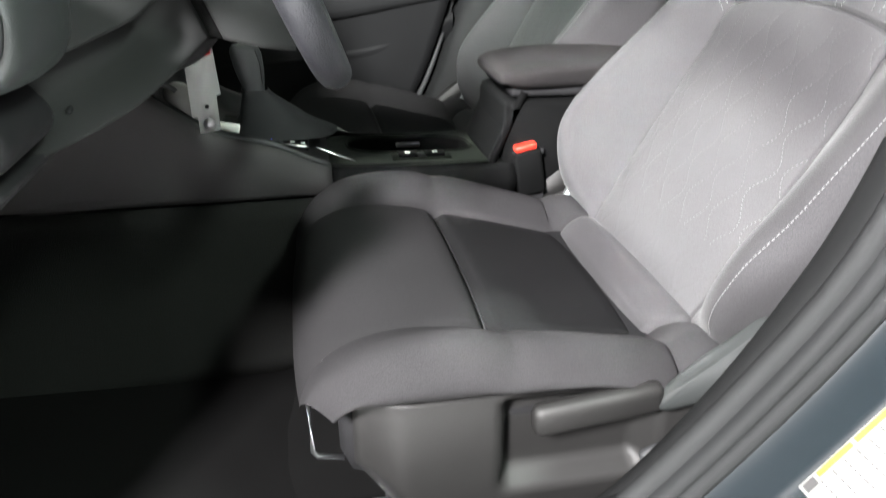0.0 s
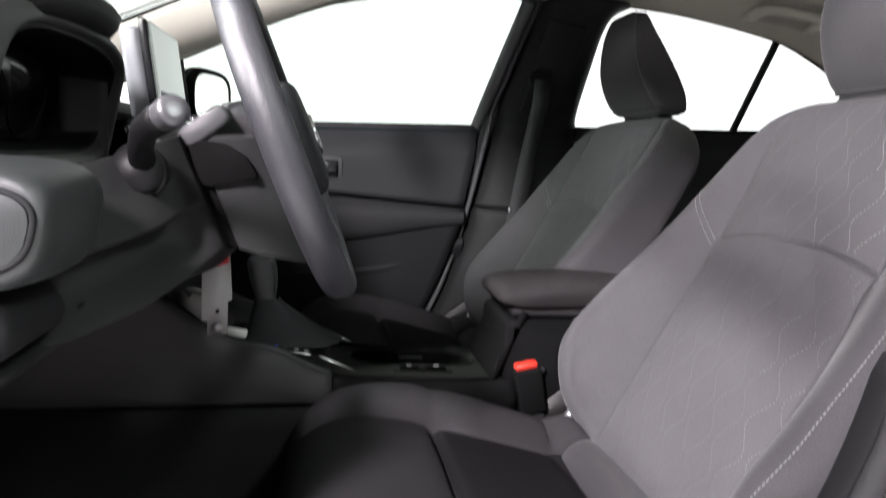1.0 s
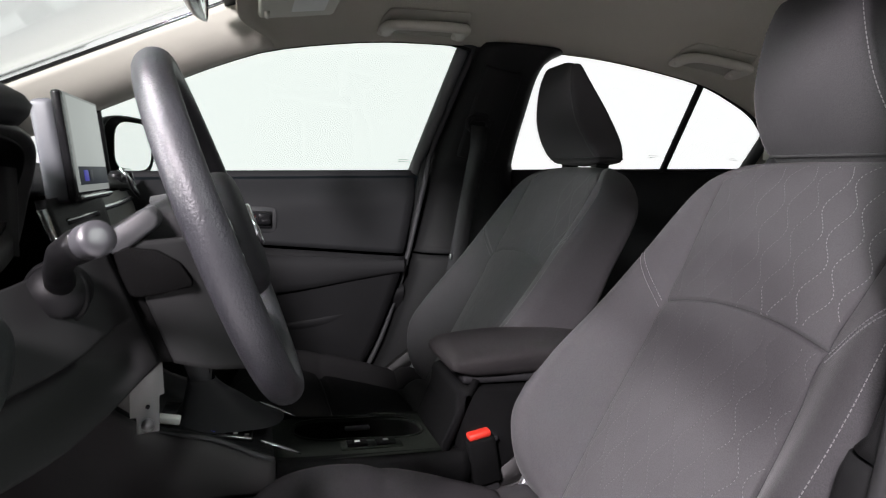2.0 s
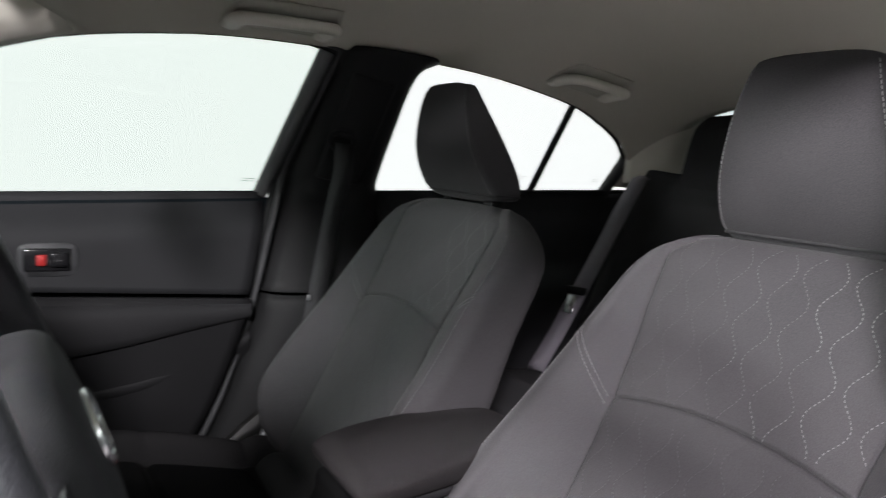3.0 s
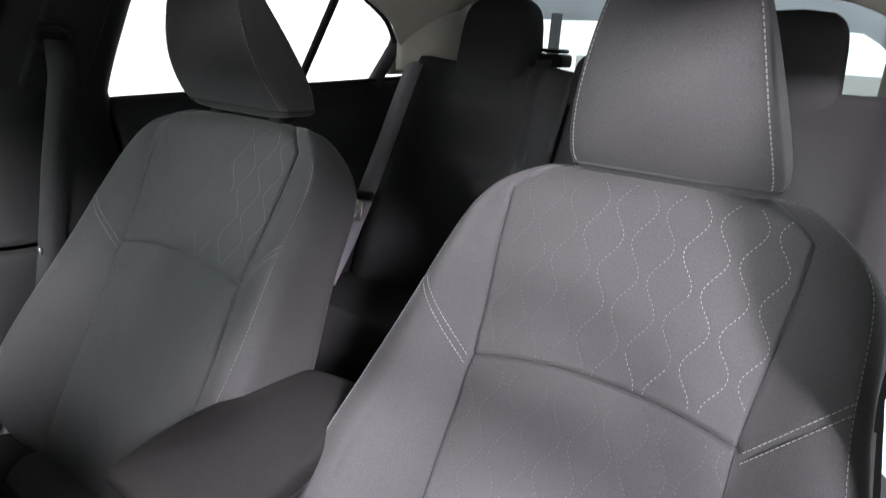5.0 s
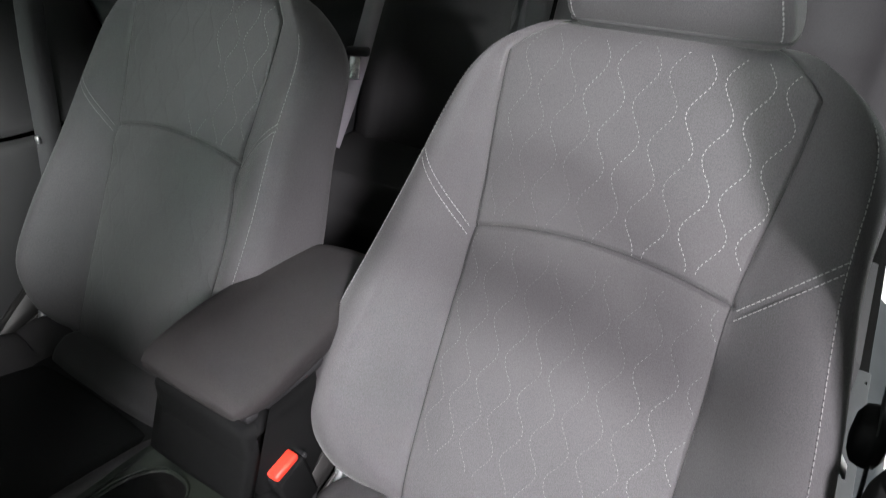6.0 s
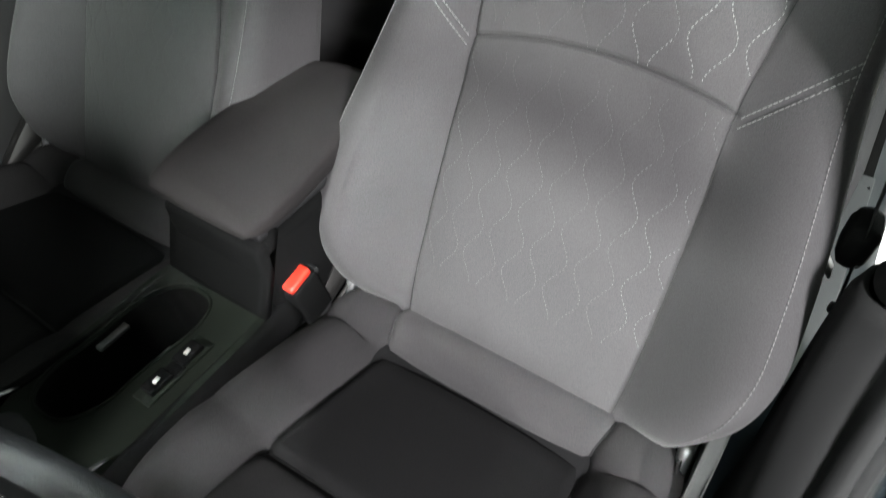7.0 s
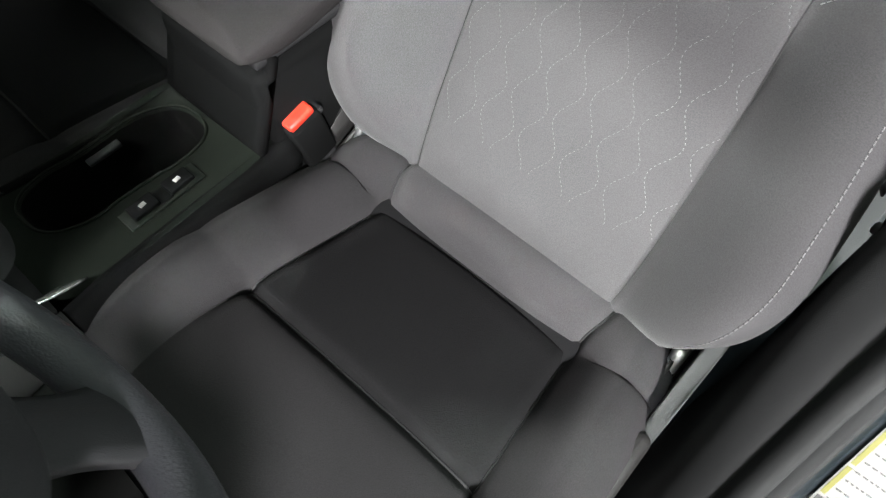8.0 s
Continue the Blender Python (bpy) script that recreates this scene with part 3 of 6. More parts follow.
# ---- passenger-side doors ----
def window_pane(outline_low, outline_high, name, parent, label, mat=SIDE_GLASS):
    def fn(u, v):
        lo, hi = outline_low(u), outline_high(u)
        x = lo[0] + (hi[0] - lo[0]) * v
        z = lo[1] + (hi[1] - lo[1]) * v
        return (x, glass_y(x, z) + 0.006, z)
    return part(name, thicken(sheet(fn, lin(0, 1, 30), lin(0, 1, 10)), 0.004), mat, parent, label)


def bars(parent, name, at, rows, mat):
    """Unreadable small print on a pane, as bars on the glass."""
    x0, z0 = at
    for i, w in enumerate(rows):
        z = z0 - i * 0.006
        bm = bmesh.new()
        vs = [bm.verts.new((x, glass_y(x, zz) - 0.0005, zz)) for x, zz in ((x0, z), (x0 + w, z), (x0 + w, z + 0.0012), (x0, z + 0.0012))]
        bm.faces.new(vs)
        bmesh.ops.solidify(bm, geom=bm.faces[:], thickness=0.0004)
        part(name, bm, mat, parent, flat=True)


def door_1():
    root = empty("door_1", "closed passenger door with black trim and cloth armrest", "car door", kind="structure", at=(-0.3, 0.74, 0.4))

    def crease(x):
        return 0.806 - 0.055 * (x + 0.06)

    def y_panel(x, z):
        return 0.716 + 0.052 * smooth(0.93, 1.02, z - 0.047 * x) + 0.010 * math.sin((z - 0.8) * 9)

    def up(u, v):
        z0 = crease(-0.4)
        x = -0.95 + (edge(0.8 + 0.22 * v) - 0.012 + 0.95) * u
        z0 = crease(x)
        z = z0 + (belt(x) - z0) * v
        return (x, y_panel(x, z), z)
    part("upper_panel", thicken(sheet(up, lin(0, 1, 40), lin(0, 1, 16)), 0.02), DOOR_SKIN, root)

    def low(u, v):
        z0 = 0.30
        z = z0 + (crease(0.0) - z0) * v
        x = -0.95 + (edge(z) - 0.012 + 0.95) * u
        z = z0 + (crease(x) - 0.006 - z0) * v
        return (x, 0.712 + 0.012 * math.sin(v * 5) - 0.03 * smooth(0.75, 0.3, v) * smooth(1.0, 0.5, u), z)
    part("lower_panel", thicken(sheet(low, lin(0, 1, 40), lin(0, 1, 20)), 0.02), PLASTIC, root)

    # padded armrest: a ledge with a rolled nose, running back to the door's edge
    def arm(u, v):
        x = -0.66 + 0.772 * u
        zt = crease(x) - 0.010
        zl = interp(x, [(-0.66, 0.640), (-0.2, 0.692), (0.0, 0.728), (0.12, 0.748)])
        deep = 0.072 * smooth(0, 0.12, u) * (1 - 0.30 * u)
        pts = [(0.0, 0.0), (0.25, -0.02), (0.6, -0.06), (0.86, -0.16), (0.97, -0.34), (1.0, -0.55), (0.97, -0.78), (0.88, -0.94), (0.72, -1.0), (0.45, -1.0), (0.0, -0.98)]
        d, h = pts[v]
        return (x, 0.722 - deep * d, zt + (zt - zl) * h)
    part("armrest", sheet(arm, lin(0, 1, 40), list(range(11))), ARM, root, "padded black armrest")
    part("armrest_end", prism([(0.7215, crease(0.112) - 0.011), (0.676, crease(0.112) - 0.014), (0.672, 0.760), (0.690, 0.7475), (0.7215, 0.7475)], 0.1085, 0.1125, "x"), ARM, root)

    def ledge(u, v):
        x = -0.50 + 0.618 * u
        z = interp(x, [(-0.5, 0.580), (-0.13, 0.616), (0.0, 0.655), (0.118, 0.700)])
        d, h = [(0.0, 0.012), (0.7, 0.008), (0.95, 0.0), (1.0, -0.010), (0.9, -0.020), (0.0, -0.07)][v]
        return (x, 0.722 - 0.042 * (1 - 0.3 * u) * d, z + h)
    part("pocket_rim", sheet(ledge, lin(0, 1, 30), list(range(6))), PLASTIC, root)

    # inside handle in its bezel
    hx, hz = -0.284, 0.885
    bez = part("handle_bezel", prism([(hx + 0.051 * math.copysign(abs(math.cos(a)) ** 0.4, math.cos(a)), hz + 0.034 * math.copysign(abs(math.sin(a)) ** 0.4, math.sin(a)))
                                      for a in [i * math.tau / 32 for i in range(32)]], 0.700, 0.725, "y", 0.003), PLASTIC_GREY, root, "dark grey bezel")
    part("handle_well", rbox((0.082, 0.01, 0.046), (hx - 0.002, 0.7005, hz), 0.004), GLOSS, bez)
    part("lever", rbox((0.034, 0.016, 0.030), (hx + 0.018, 0.694, hz + 0.002), 0.005), GLOSS, bez, "black release lever")
    part("lock_tab", rbox((0.016, 0.012, 0.022), (hx - 0.012, 0.695, hz), 0.003), RED, bez, "red lock tab")

    # glass, its rubber line and the black frame
    window_pane(lambda u: (-0.80 + 0.98 * u, belt(-0.80 + 0.98 * u) - 0.005), lambda u: (-0.80 + 1.057 * u, top(-0.80 + 1.057 * u) + 0.002), "pane", root, "green-tinted side window, wound up", FRONT_GLASS)
    part("belt_line_seal", tube([(x, glass_y(x, belt(x)) - 0.012, belt(x) - 0.002) for x in lin(-0.9, edge(1.03) - 0.01, 20)], 0.006, 8), RUBBER, root)
    frame_pts = [(edge(z) - 0.02, glass_y(edge(z), z) - 0.012, z) for z in lin(1.02, 1.355, 14)]
    part("rear_frame", tube(frame_pts, 0.017, 10), FRAME_GREY, root, "dark grey window frame")
    part("top_frame", tube([(x, glass_y(x, top(x)) - 0.002, top(x) - 0.002) for x in lin(0.245, -0.9, 36)], 0.005, 8), RUBBER, root)
    part("mirror_sail", prism([(-0.80, 1.0), (-0.69, 1.0), (-0.68, 1.09), (-0.75, 1.08)], 0.715, 0.74, "y", 0.004), PLASTIC, root)
    part("quarter_post", tube([(-0.655, 0.765, 0.99), (-0.664, 0.735, 1.10), (-0.670, 0.715, 1.175)], 0.0105, 8), PLASTIC, root, "black quarter window post")
    bars(root, "print_bar", (0.105, 1.062), (0.03, 0.04), ETCH)


door_1()
thing("wall_right", thicken(sheet(lambda u, v: (-1.15 + 2.6 * u, 0.80 - 0.03 * v, 0.16 + (belt(-1.15 + 2.6 * u) - 0.012 - 0.16) * v), lin(0, 1, 30), lin(0, 1, 10)), 0.02), PAINT,
      "blue-grey painted outer skin of the passenger-side doors", "door skin", kind="structure")


def door_2():
    root = empty("door_2", "closed rear passenger-side door in dark trim", "car door", kind="structure", at=(0.8, 0.74, 0.4))

    def pan(u, v):
        x = 0.45 + 1.02 * u
        z = 0.33 + (belt(x) - 0.33) * v
        return (x, 0.712 + 0.05 * smooth(0.93, 1.03, z) - 0.05 * smooth(0.6, 0.75, z) * smooth(0.86, 0.78, z), z)
    part("panel", thicken(sheet(pan, lin(0, 1, 30), lin(0, 1, 30)), 0.02), DOOR_SKIN, root)

    def lo(u):
        x = 0.445 + 0.83 * u
        return (x, belt(x) - 0.005)

    def hi(u):
        x = 0.47 + 0.815 * u
        return (x, top(x) + 0.002)
    window_pane(lo, hi, "pane", root, "clear rear side window, wound up")
    part("belt_line_seal", tube([(x, glass_y(x, belt(x)) - 0.012, belt(x) - 0.002) for x in lin(0.42, 1.40, 20)], 0.006, 8), RUBBER, root)
    part("quarter_bar", tube([(0.966 + 0.024 * f, glass_y(0.97, 1.066 + 0.27 * f) - 0.004, 1.062 + 0.275 * f) for f in lin(0, 1, 8)], 0.0105, 8), PLASTIC, root, "black quarter light bar")
    part("top_frame", tube([(x, glass_y(x, top(x)) - 0.002, top(x) - 0.002) for x in lin(0.45, 1.30, 40)], 0.007, 8), RUBBER, root)
    part("rear_frame", tube([(1.30 - 0.03 * f, glass_y(1.28, 1.19 - 0.12 * f) - 0.004, 1.19 - 0.12 * f) for f in lin(0, 1, 6)], 0.02, 8), PLASTIC_GREY, root)
    bars(root, "print_bar", (0.90, 1.112), (0.035, 0.025), ETCH)
    bars(root, "print_bar", (1.20, 1.118), (0.02, 0.03), ETCH)


door_2()


def door_mirror():
    root = empty("door_mirror", "black outside mirror on the passenger door", "door mirror", at=(-0.66, 0.92, 1.06))

    def shell(u, a):
        r = math.sqrt(max(0, 1 - (1 - u) ** 2))
        c, s = math.cos(a), math.sin(a)
        return (-0.63 - 0.10 * (1 - u), 0.938 + 0.132 * r * math.copysign(abs(c) ** 0.6, c), 1.065 + 0.082 * r * math.copysign(abs(s) ** 0.6, s))
    part("housing", thicken(sheet(shell, lin(0.0, 1, 14), [i * math.tau / 32 for i in range(32)], wrap=True), 0.004), PLASTIC, root)

    def face(u, a):
        c, s = math.cos(a), math.sin(a)
        return (-0.634, 0.962 + 0.097 * u * math.copysign(abs(c) ** 0.6, c), 1.065 + 0.067 * u * math.copysign(abs(s) ** 0.6, s))
    part("mirror_glass", prism([face(1, i * math.tau / 32)[1:] for i in range(32)], -0.637, -0.633, "x"), MIRROR, root, "mirror showing the white booth", flat=True)
    part("arm", rbox((0.06, 0.12, 0.035), (-0.68, 0.80, 1.01), 0.012), PLASTIC, root)
    root.rotation_euler = (0, 0, radians(-20))


door_mirror()


# ---- roof fittings ----
def liner_z(x, y):
    zt = top(x)
    yt = glass_y(x, zt) - 0.012
    return zt + (roof_mid(x) - zt) * (1 - (y / yt) ** (3.8 + 1.4 * smooth(1.05, 1.42, x)))


def grab_handle(name_label, x, sgn, length=0.20, feet=0.535, stand=0.034):
    """An arch folded up against the lining: feet near the rail, bar further in."""
    root = empty("grab_handle", name_label, "grab handle", "roof grab handles", at=(x, sgn * feet, liner_z(x, feet)))

    def at(f, d, gap):
        xx, y = x + (f - 0.5) * length, feet - d
        return (xx, sgn * y, liner_z(xx, y) - gap)
    # an arch open towards the rail: thick rounded bar with two square feet
    arch = []
    for i in range(41):
        a = math.pi * i / 40
        c, q = math.cos(a), math.sin(a)
        f = 0.5 - 0.44 * math.copysign(abs(c) ** 0.34, c)
        d = abs(q) ** 0.40
        arch.append(at(f, 0.004 + 0.092 * d, 0.016 + stand * d))
    part("bar", tube(arch, lambda f: 0.0145 + 0.003 * abs(2 * f - 1) ** 3, 12, squash=0.85), LINER_PLASTIC, root)
    for f in (0.06, 0.94):
        part("mount", rbox((0.036, 0.034, 0.024), at(f, 0.008, 0.018), 0.008), LINER_PLASTIC, root)
    # shallow dished plate behind the bar; its darker tone stands in for the shadow there
    part("backing", thicken(sheet(lambda u, v: at(0.5 + (u - 0.5) * (1.06 - 0.16 * v ** 3), -0.004 + 0.104 * v, 0.0145), lin(0, 1, 16), lin(0, 1, 10)), 0.002), HANDLE_SHADE, root, "darker plate in place of the shadow behind the bar")
    return root


grab_handle("pale beige grab handle over the passenger window", 0.108, 1, 0.215, 0.556)
grab_handle("pale beige folding grab handle over the rear window", 0.935, 1, 0.215, 0.545)
grab_handle("pale beige folding grab handle over the open rear doorway", 0.945, -1, 0.20, 0.575, 0.006)


def sun_visor():
    root = empty("sun_visor", "pale beige sun visor folded up, with a label", "sun visor", at=(-0.25, 0.30, 1.37))
    part("flap", rbox((0.17, 0.36, 0.022), (-0.205, 0.30, 1.375), 0.010, Matrix.Rotation(radians(-9), 3, "Y")), LINER_PLASTIC, root)
    part("label", rbox((0.07, 0.12, 0.002), (-0.185, 0.335, 1.3615), 0.0006, Matrix.Rotation(radians(-9), 3, "Y")), VISOR_PAPER, root, "white paper label")
    part("pivot", tube([(-0.27, 0.445, 1.385), (-0.27, 0.445, 1.352), (-0.27, 0.40, 1.352)], 0.006, 8), LINER_PLASTIC, root)


sun_visor()


def inner_mirror():
    root = empty("rear_view_mirror", "black rear-view mirror hanging from the windscreen", "rear-view mirror", at=(-0.40, 0.02, 1.32))

    def shell(u, a):
        c, s = math.cos(a), math.sin(a)
        r = math.sqrt(max(0.0, 1 - u * u)) if u < 1 else 0
        return (-0.40 - 0.035 * u, 0.02 + 0.125 * max(r, 0.05) * math.copysign(abs(c) ** 0.5, c), 1.300 + 0.035 * max(r, 0.05) * math.copysign(abs(s) ** 0.6, s))
    part("housing", thicken(sheet(shell, lin(0, 1, 8), [i * math.tau / 28 for i in range(28)], wrap=True), 0.003), GLOSS, root)
    part("mirror_glass", prism([(0.02 + 0.118 * math.copysign(abs(math.cos(a)) ** 0.5, math.cos(a)), 1.300 + 0.031 * math.copysign(abs(math.sin(a)) ** 0.6, math.sin(a)))
                                for a in [i * math.tau / 28 for i in range(28)]], -0.404, -0.400, "x"), MIRROR, root)
    part("stalk", tube([(-0.43, 0.02, 1.31), (-0.46, 0.02, 1.372)], 0.010, 10), PLASTIC, root)
    root.location += Vector((0.026, 0.012, -0.006))


inner_mirror()

# ---- front seats ----
import functools

SC = -0.355                       # middle of the driver's seat
BX, BZ = 0.172, 0.505             # foot of the backrest
DX, DZ = 0.461, 0.888             # up along the backrest; its front faces (-DZ, DX)


@functools.lru_cache(maxsize=None)
def back_inner(s):
    return interp(s, [(-0.05, 0.150), (0.05, 0.158), (0.25, 0.158), (0.36, 0.154), (0.42, 0.158), (0.52, 0.169), (0.60, 0.174), (0.66, 0.175)])


@functools.lru_cache(maxsize=None)
def back_outer(s):
    return interp(s, [(-0.05, 0.235), (-0.01, 0.252), (0.03, 0.272), (0.08, 0.291), (0.14, 0.297), (0.22, 0.290), (0.30, 0.278), (0.40, 0.260), (0.48, 0.246),
                      (0.53, 0.236), (0.56, 0.226), (0.585, 0.209), (0.605, 0.189), (0.622, 0.168), (0.635, 0.149), (0.643, 0.131), (0.646, 0.112)])


def quilt(s, y):
    """Sewn waves: columns 29 mm apart, alternate ones mirrored, one wave each 80 mm."""
    w = 0.009 * math.sin((s + 0.066) * math.tau / 0.08)
    k0 = int(math.floor((y + 0.150) / 0.029))
    d = min(abs(y - (-0.150 + 0.029 * k + (w if k % 2 == 0 else -w))) for k in (k0 - 1, k0, k0 + 1, k0 + 2))
    return -0.00030 * math.exp(-((d / 0.0017) ** 2)) + 0.00010 * (1 - math.exp(-((d / 0.007) ** 2)))


def back_lift(s, y):
    """How far the seat's front stands off its plane."""
    a, wi, wo = abs(y), min(back_inner(s), back_outer(s) * 0.86), back_outer(s)
    crease = 0.372 + 0.021 * max(0.0, 1 - (y / 0.156) ** 2)
    hb = interp(s, [(-0.05, -0.045), (-0.03, -0.022), (-0.01, 0.012), (0.017, 0.050), (0.06, 0.080), (0.106, 0.094), (0.18, 0.084), (0.31, 0.054), (0.42, 0.034), (0.52, 0.018), (0.60, 0.006), (0.66, 0.0)])
    if a <= wi:
        f = a / wi
        off = 0.007 * (1 - f**4) + 0.008 * math.sin(min(1, max(0, s / 0.37)) * math.pi) * (1 - f**2) * (1 if s < 0.37 else 0)
        off -= 0.0042 * math.exp(-(((s - crease) / 0.0030) ** 2))
        off += 0.0042 * math.exp(-(((s - crease + 0.030) / 0.024) ** 2)) + 0.002 * math.exp(-(((s - crease - 0.028) / 0.020) ** 2))
        off -= 0.003 * math.exp(-(((a - wi) / 0.0025) ** 2))
        off += quilt(s, y) * smooth(0.0, 0.008, abs(s - crease)) * smooth(0.62, 0.60, s)
    else:
        t = (a - wi) / max(1e-4, wo - wi)
        # the door-side bolster of the driver keeps rising further out
        crest = 0.66 if y > 0 else 0.80
        rise = math.sin(min(1.0, t / crest) * math.pi / 2) ** 1.25
        fall = 0.0 if t < crest else 0.020 * ((t - crest) / (1 - crest)) ** 2
        off = hb * rise - fall - 0.003 * math.exp(-(((a - wi) / 0.0025) ** 2))
        # the slanting double seam across the bolster
        q = (s - 0.362) - (a - 0.158) * 0.98
        off -= 0.0022 * math.exp(-((q / 0.003) ** 2)) * smooth(0.158, 0.170, a)
    if s > 0.580:
        q = min(1.0, (s - 0.580) / 0.0662)
        off -= 0.050 * (1 - math.sqrt(max(0.0, 1 - q * q)))
    return off


def back_at(s, y, off):
    return Vector((BX + DX * s - DZ * off, SC + y, BZ + DZ * s + DX * off))


def back_front(s, y, more=0.0):
    return back_at(s, y, back_lift(s, y) + more)


NORMAL_BACK = Vector((-DZ, 0, DX))
S_ROWS = lin(-0.045, 0.36, 46) + lin(0.3625, 0.405, 24) + lin(0.412, 0.58, 20) + [0.590, 0.600, 0.609, 0.617, 0.625, 0.632, 0.637, 0.6415, 0.6445, 0.646]

S_FINE = lin(-0.045, 0.36, 190) + lin(0.3618, 0.405, 30) + lin(0.407, 0.575, 80) + lin(0.578, 0.62, 18) + [0.625, 0.632, 0.637, 0.6415, 0.6445, 0.646]

CUSH = [(0.00, 0.205, 0.450), (0.05, 0.180, 0.486), (0.10, 0.150, 0.500), (0.15, 0.122, 0.492), (0.19, 0.100, 0.474), (0.24, 0.070, 0.482), (0.36, -0.010, 0.501),
        (0.46, -0.080, 0.516), (0.495, -0.103, 0.518), (0.54, -0.135, 0.530), (0.64, -0.200, 0.537), (0.74, -0.258, 0.529), (0.82, -0.300, 0.503), (0.89, -0.322, 0.462), (1.0, -0.324, 0.395)]
CX = [(p, x) for p, x, z in CUSH]
CZ = [(p, z) for p, x, z in CUSH]
P_BACK, P_FRONT = 0.19, 0.495


def cush_frame(p):
    x, z = interp(p, CX), interp(p, CZ)
    e = 0.004
    tx, tz = interp(min(1, p + e), CX) - interp(max(0, p - e), CX), interp(min(1, p + e), CZ) - interp(max(0, p - e), CZ)
    ln = math.hypot(tx, tz)
    return x, z, tz / ln, -tx / ln


def cush_inner(p):
    return interp(p, [(0, 0.165), (0.10, 0.162), (0.19, 0.153), (0.495, 0.170), (0.8, 0.178), (1.0, 0.185)])


def cush_outer(p):
    return interp(p, [(0, 0.235), (0.10, 0.252), (0.2, 0.262), (0.45, 0.270), (0.66, 0.268), (0.76, 0.260), (0.84, 0.246), (0.91, 0.232), (1.0, 0.225)])


def cush_lift(p, y):
    a, wi, wo = abs(y), cush_inner(p), cush_outer(p)
    hb = interp(p, [(0, 0.0), (0.10, 0.012), (0.2, 0.030), (0.45, 0.030), (0.7, 0.016), (0.85, 0.004), (1.0, 0.0)])
    groove, fade = 0.0, 1 - 0.9 * smooth(0.50, 0.66, p)
    if a <= wi:
        f = a / wi
        off = 0.010 * (1 - f**2) if P_BACK < p < P_FRONT else 0.007 * (1 - f**3)
        for seam, deep, wide in ((P_BACK, 0.009, 0.010), (P_FRONT, 0.011, 0.010)):
            groove += deep * math.exp(-(((p - seam) / wide) ** 2))
        off -= groove + 0.007 * fade * math.exp(-(((a - wi) / 0.004) ** 2))
        return off
    t = (a - wi) / (wo - wi)
    hb += 0.009 * smooth(0.25, 0.5, p) * smooth(0.9, 0.7, p) if y > 0 else 0.0
    off = hb * math.sin(min(1.0, t / 0.6) * math.pi / 2) ** 1.3 - (0.0 if t < 0.6 else 0.024 * ((t - 0.6) / 0.4) ** 2)
    return off - 0.007 * fade * math.exp(-(((a - wi) / 0.004) ** 2))


def cush_at(p, y, off):
    x, z, nx, nz = cush_frame(p)
    return Vector((x + nx * off, SC + y, z + nz * off))


def cush_top(p, y, more=0.0):
    return cush_at(p, y, cush_lift(p, y) + more)


def wave_runs(level):
    """Rows of wave thread: 0 the faint ones, 1 the middling, 2 the bright ones near the outer side. The thread's glint
    is put into its colour.
    """
    runs = []
    for k in range(11):
        yk = -0.150 + 0.029 * k
        sign = 1 if k % 2 == 0 else -1
        pts, last = [], -1
        for s in lin(0.075, 0.368, 90) + [9.0] + lin(0.392, 0.622, 80) + [9.0]:
            y = yk + sign * 0.009 * math.sin((s + 0.066) * math.tau / 0.08)
            glint = 1.10 - 0.165 * k + 0.9 * (min(s, 0.7) - 0.45) + 0.16 * math.sin(k * 5.1 + s * 17) + (0.30 if s > 0.38 else -0.28)
            cls = 2 if glint > 0.80 else 1 if glint > 0.42 else 0
            good = s < 1 and abs(y) < min(back_inner(s), back_outer(s) * 0.86) - 0.003
            if pts and (not good or cls != last):
                if len(pts) > 2 and last == level:
                    size = (0.0028, 0.0009, 0.0008) if level == 2 else (0.0024, 0.0007, 0.0007)
                    runs.append(stitches(pts, size, 0.0056, [NORMAL_BACK] * len(pts)))
                pts = []
            if good:
                pts.append(back_front(s, y, 0.0002))
                last = cls
    return runs


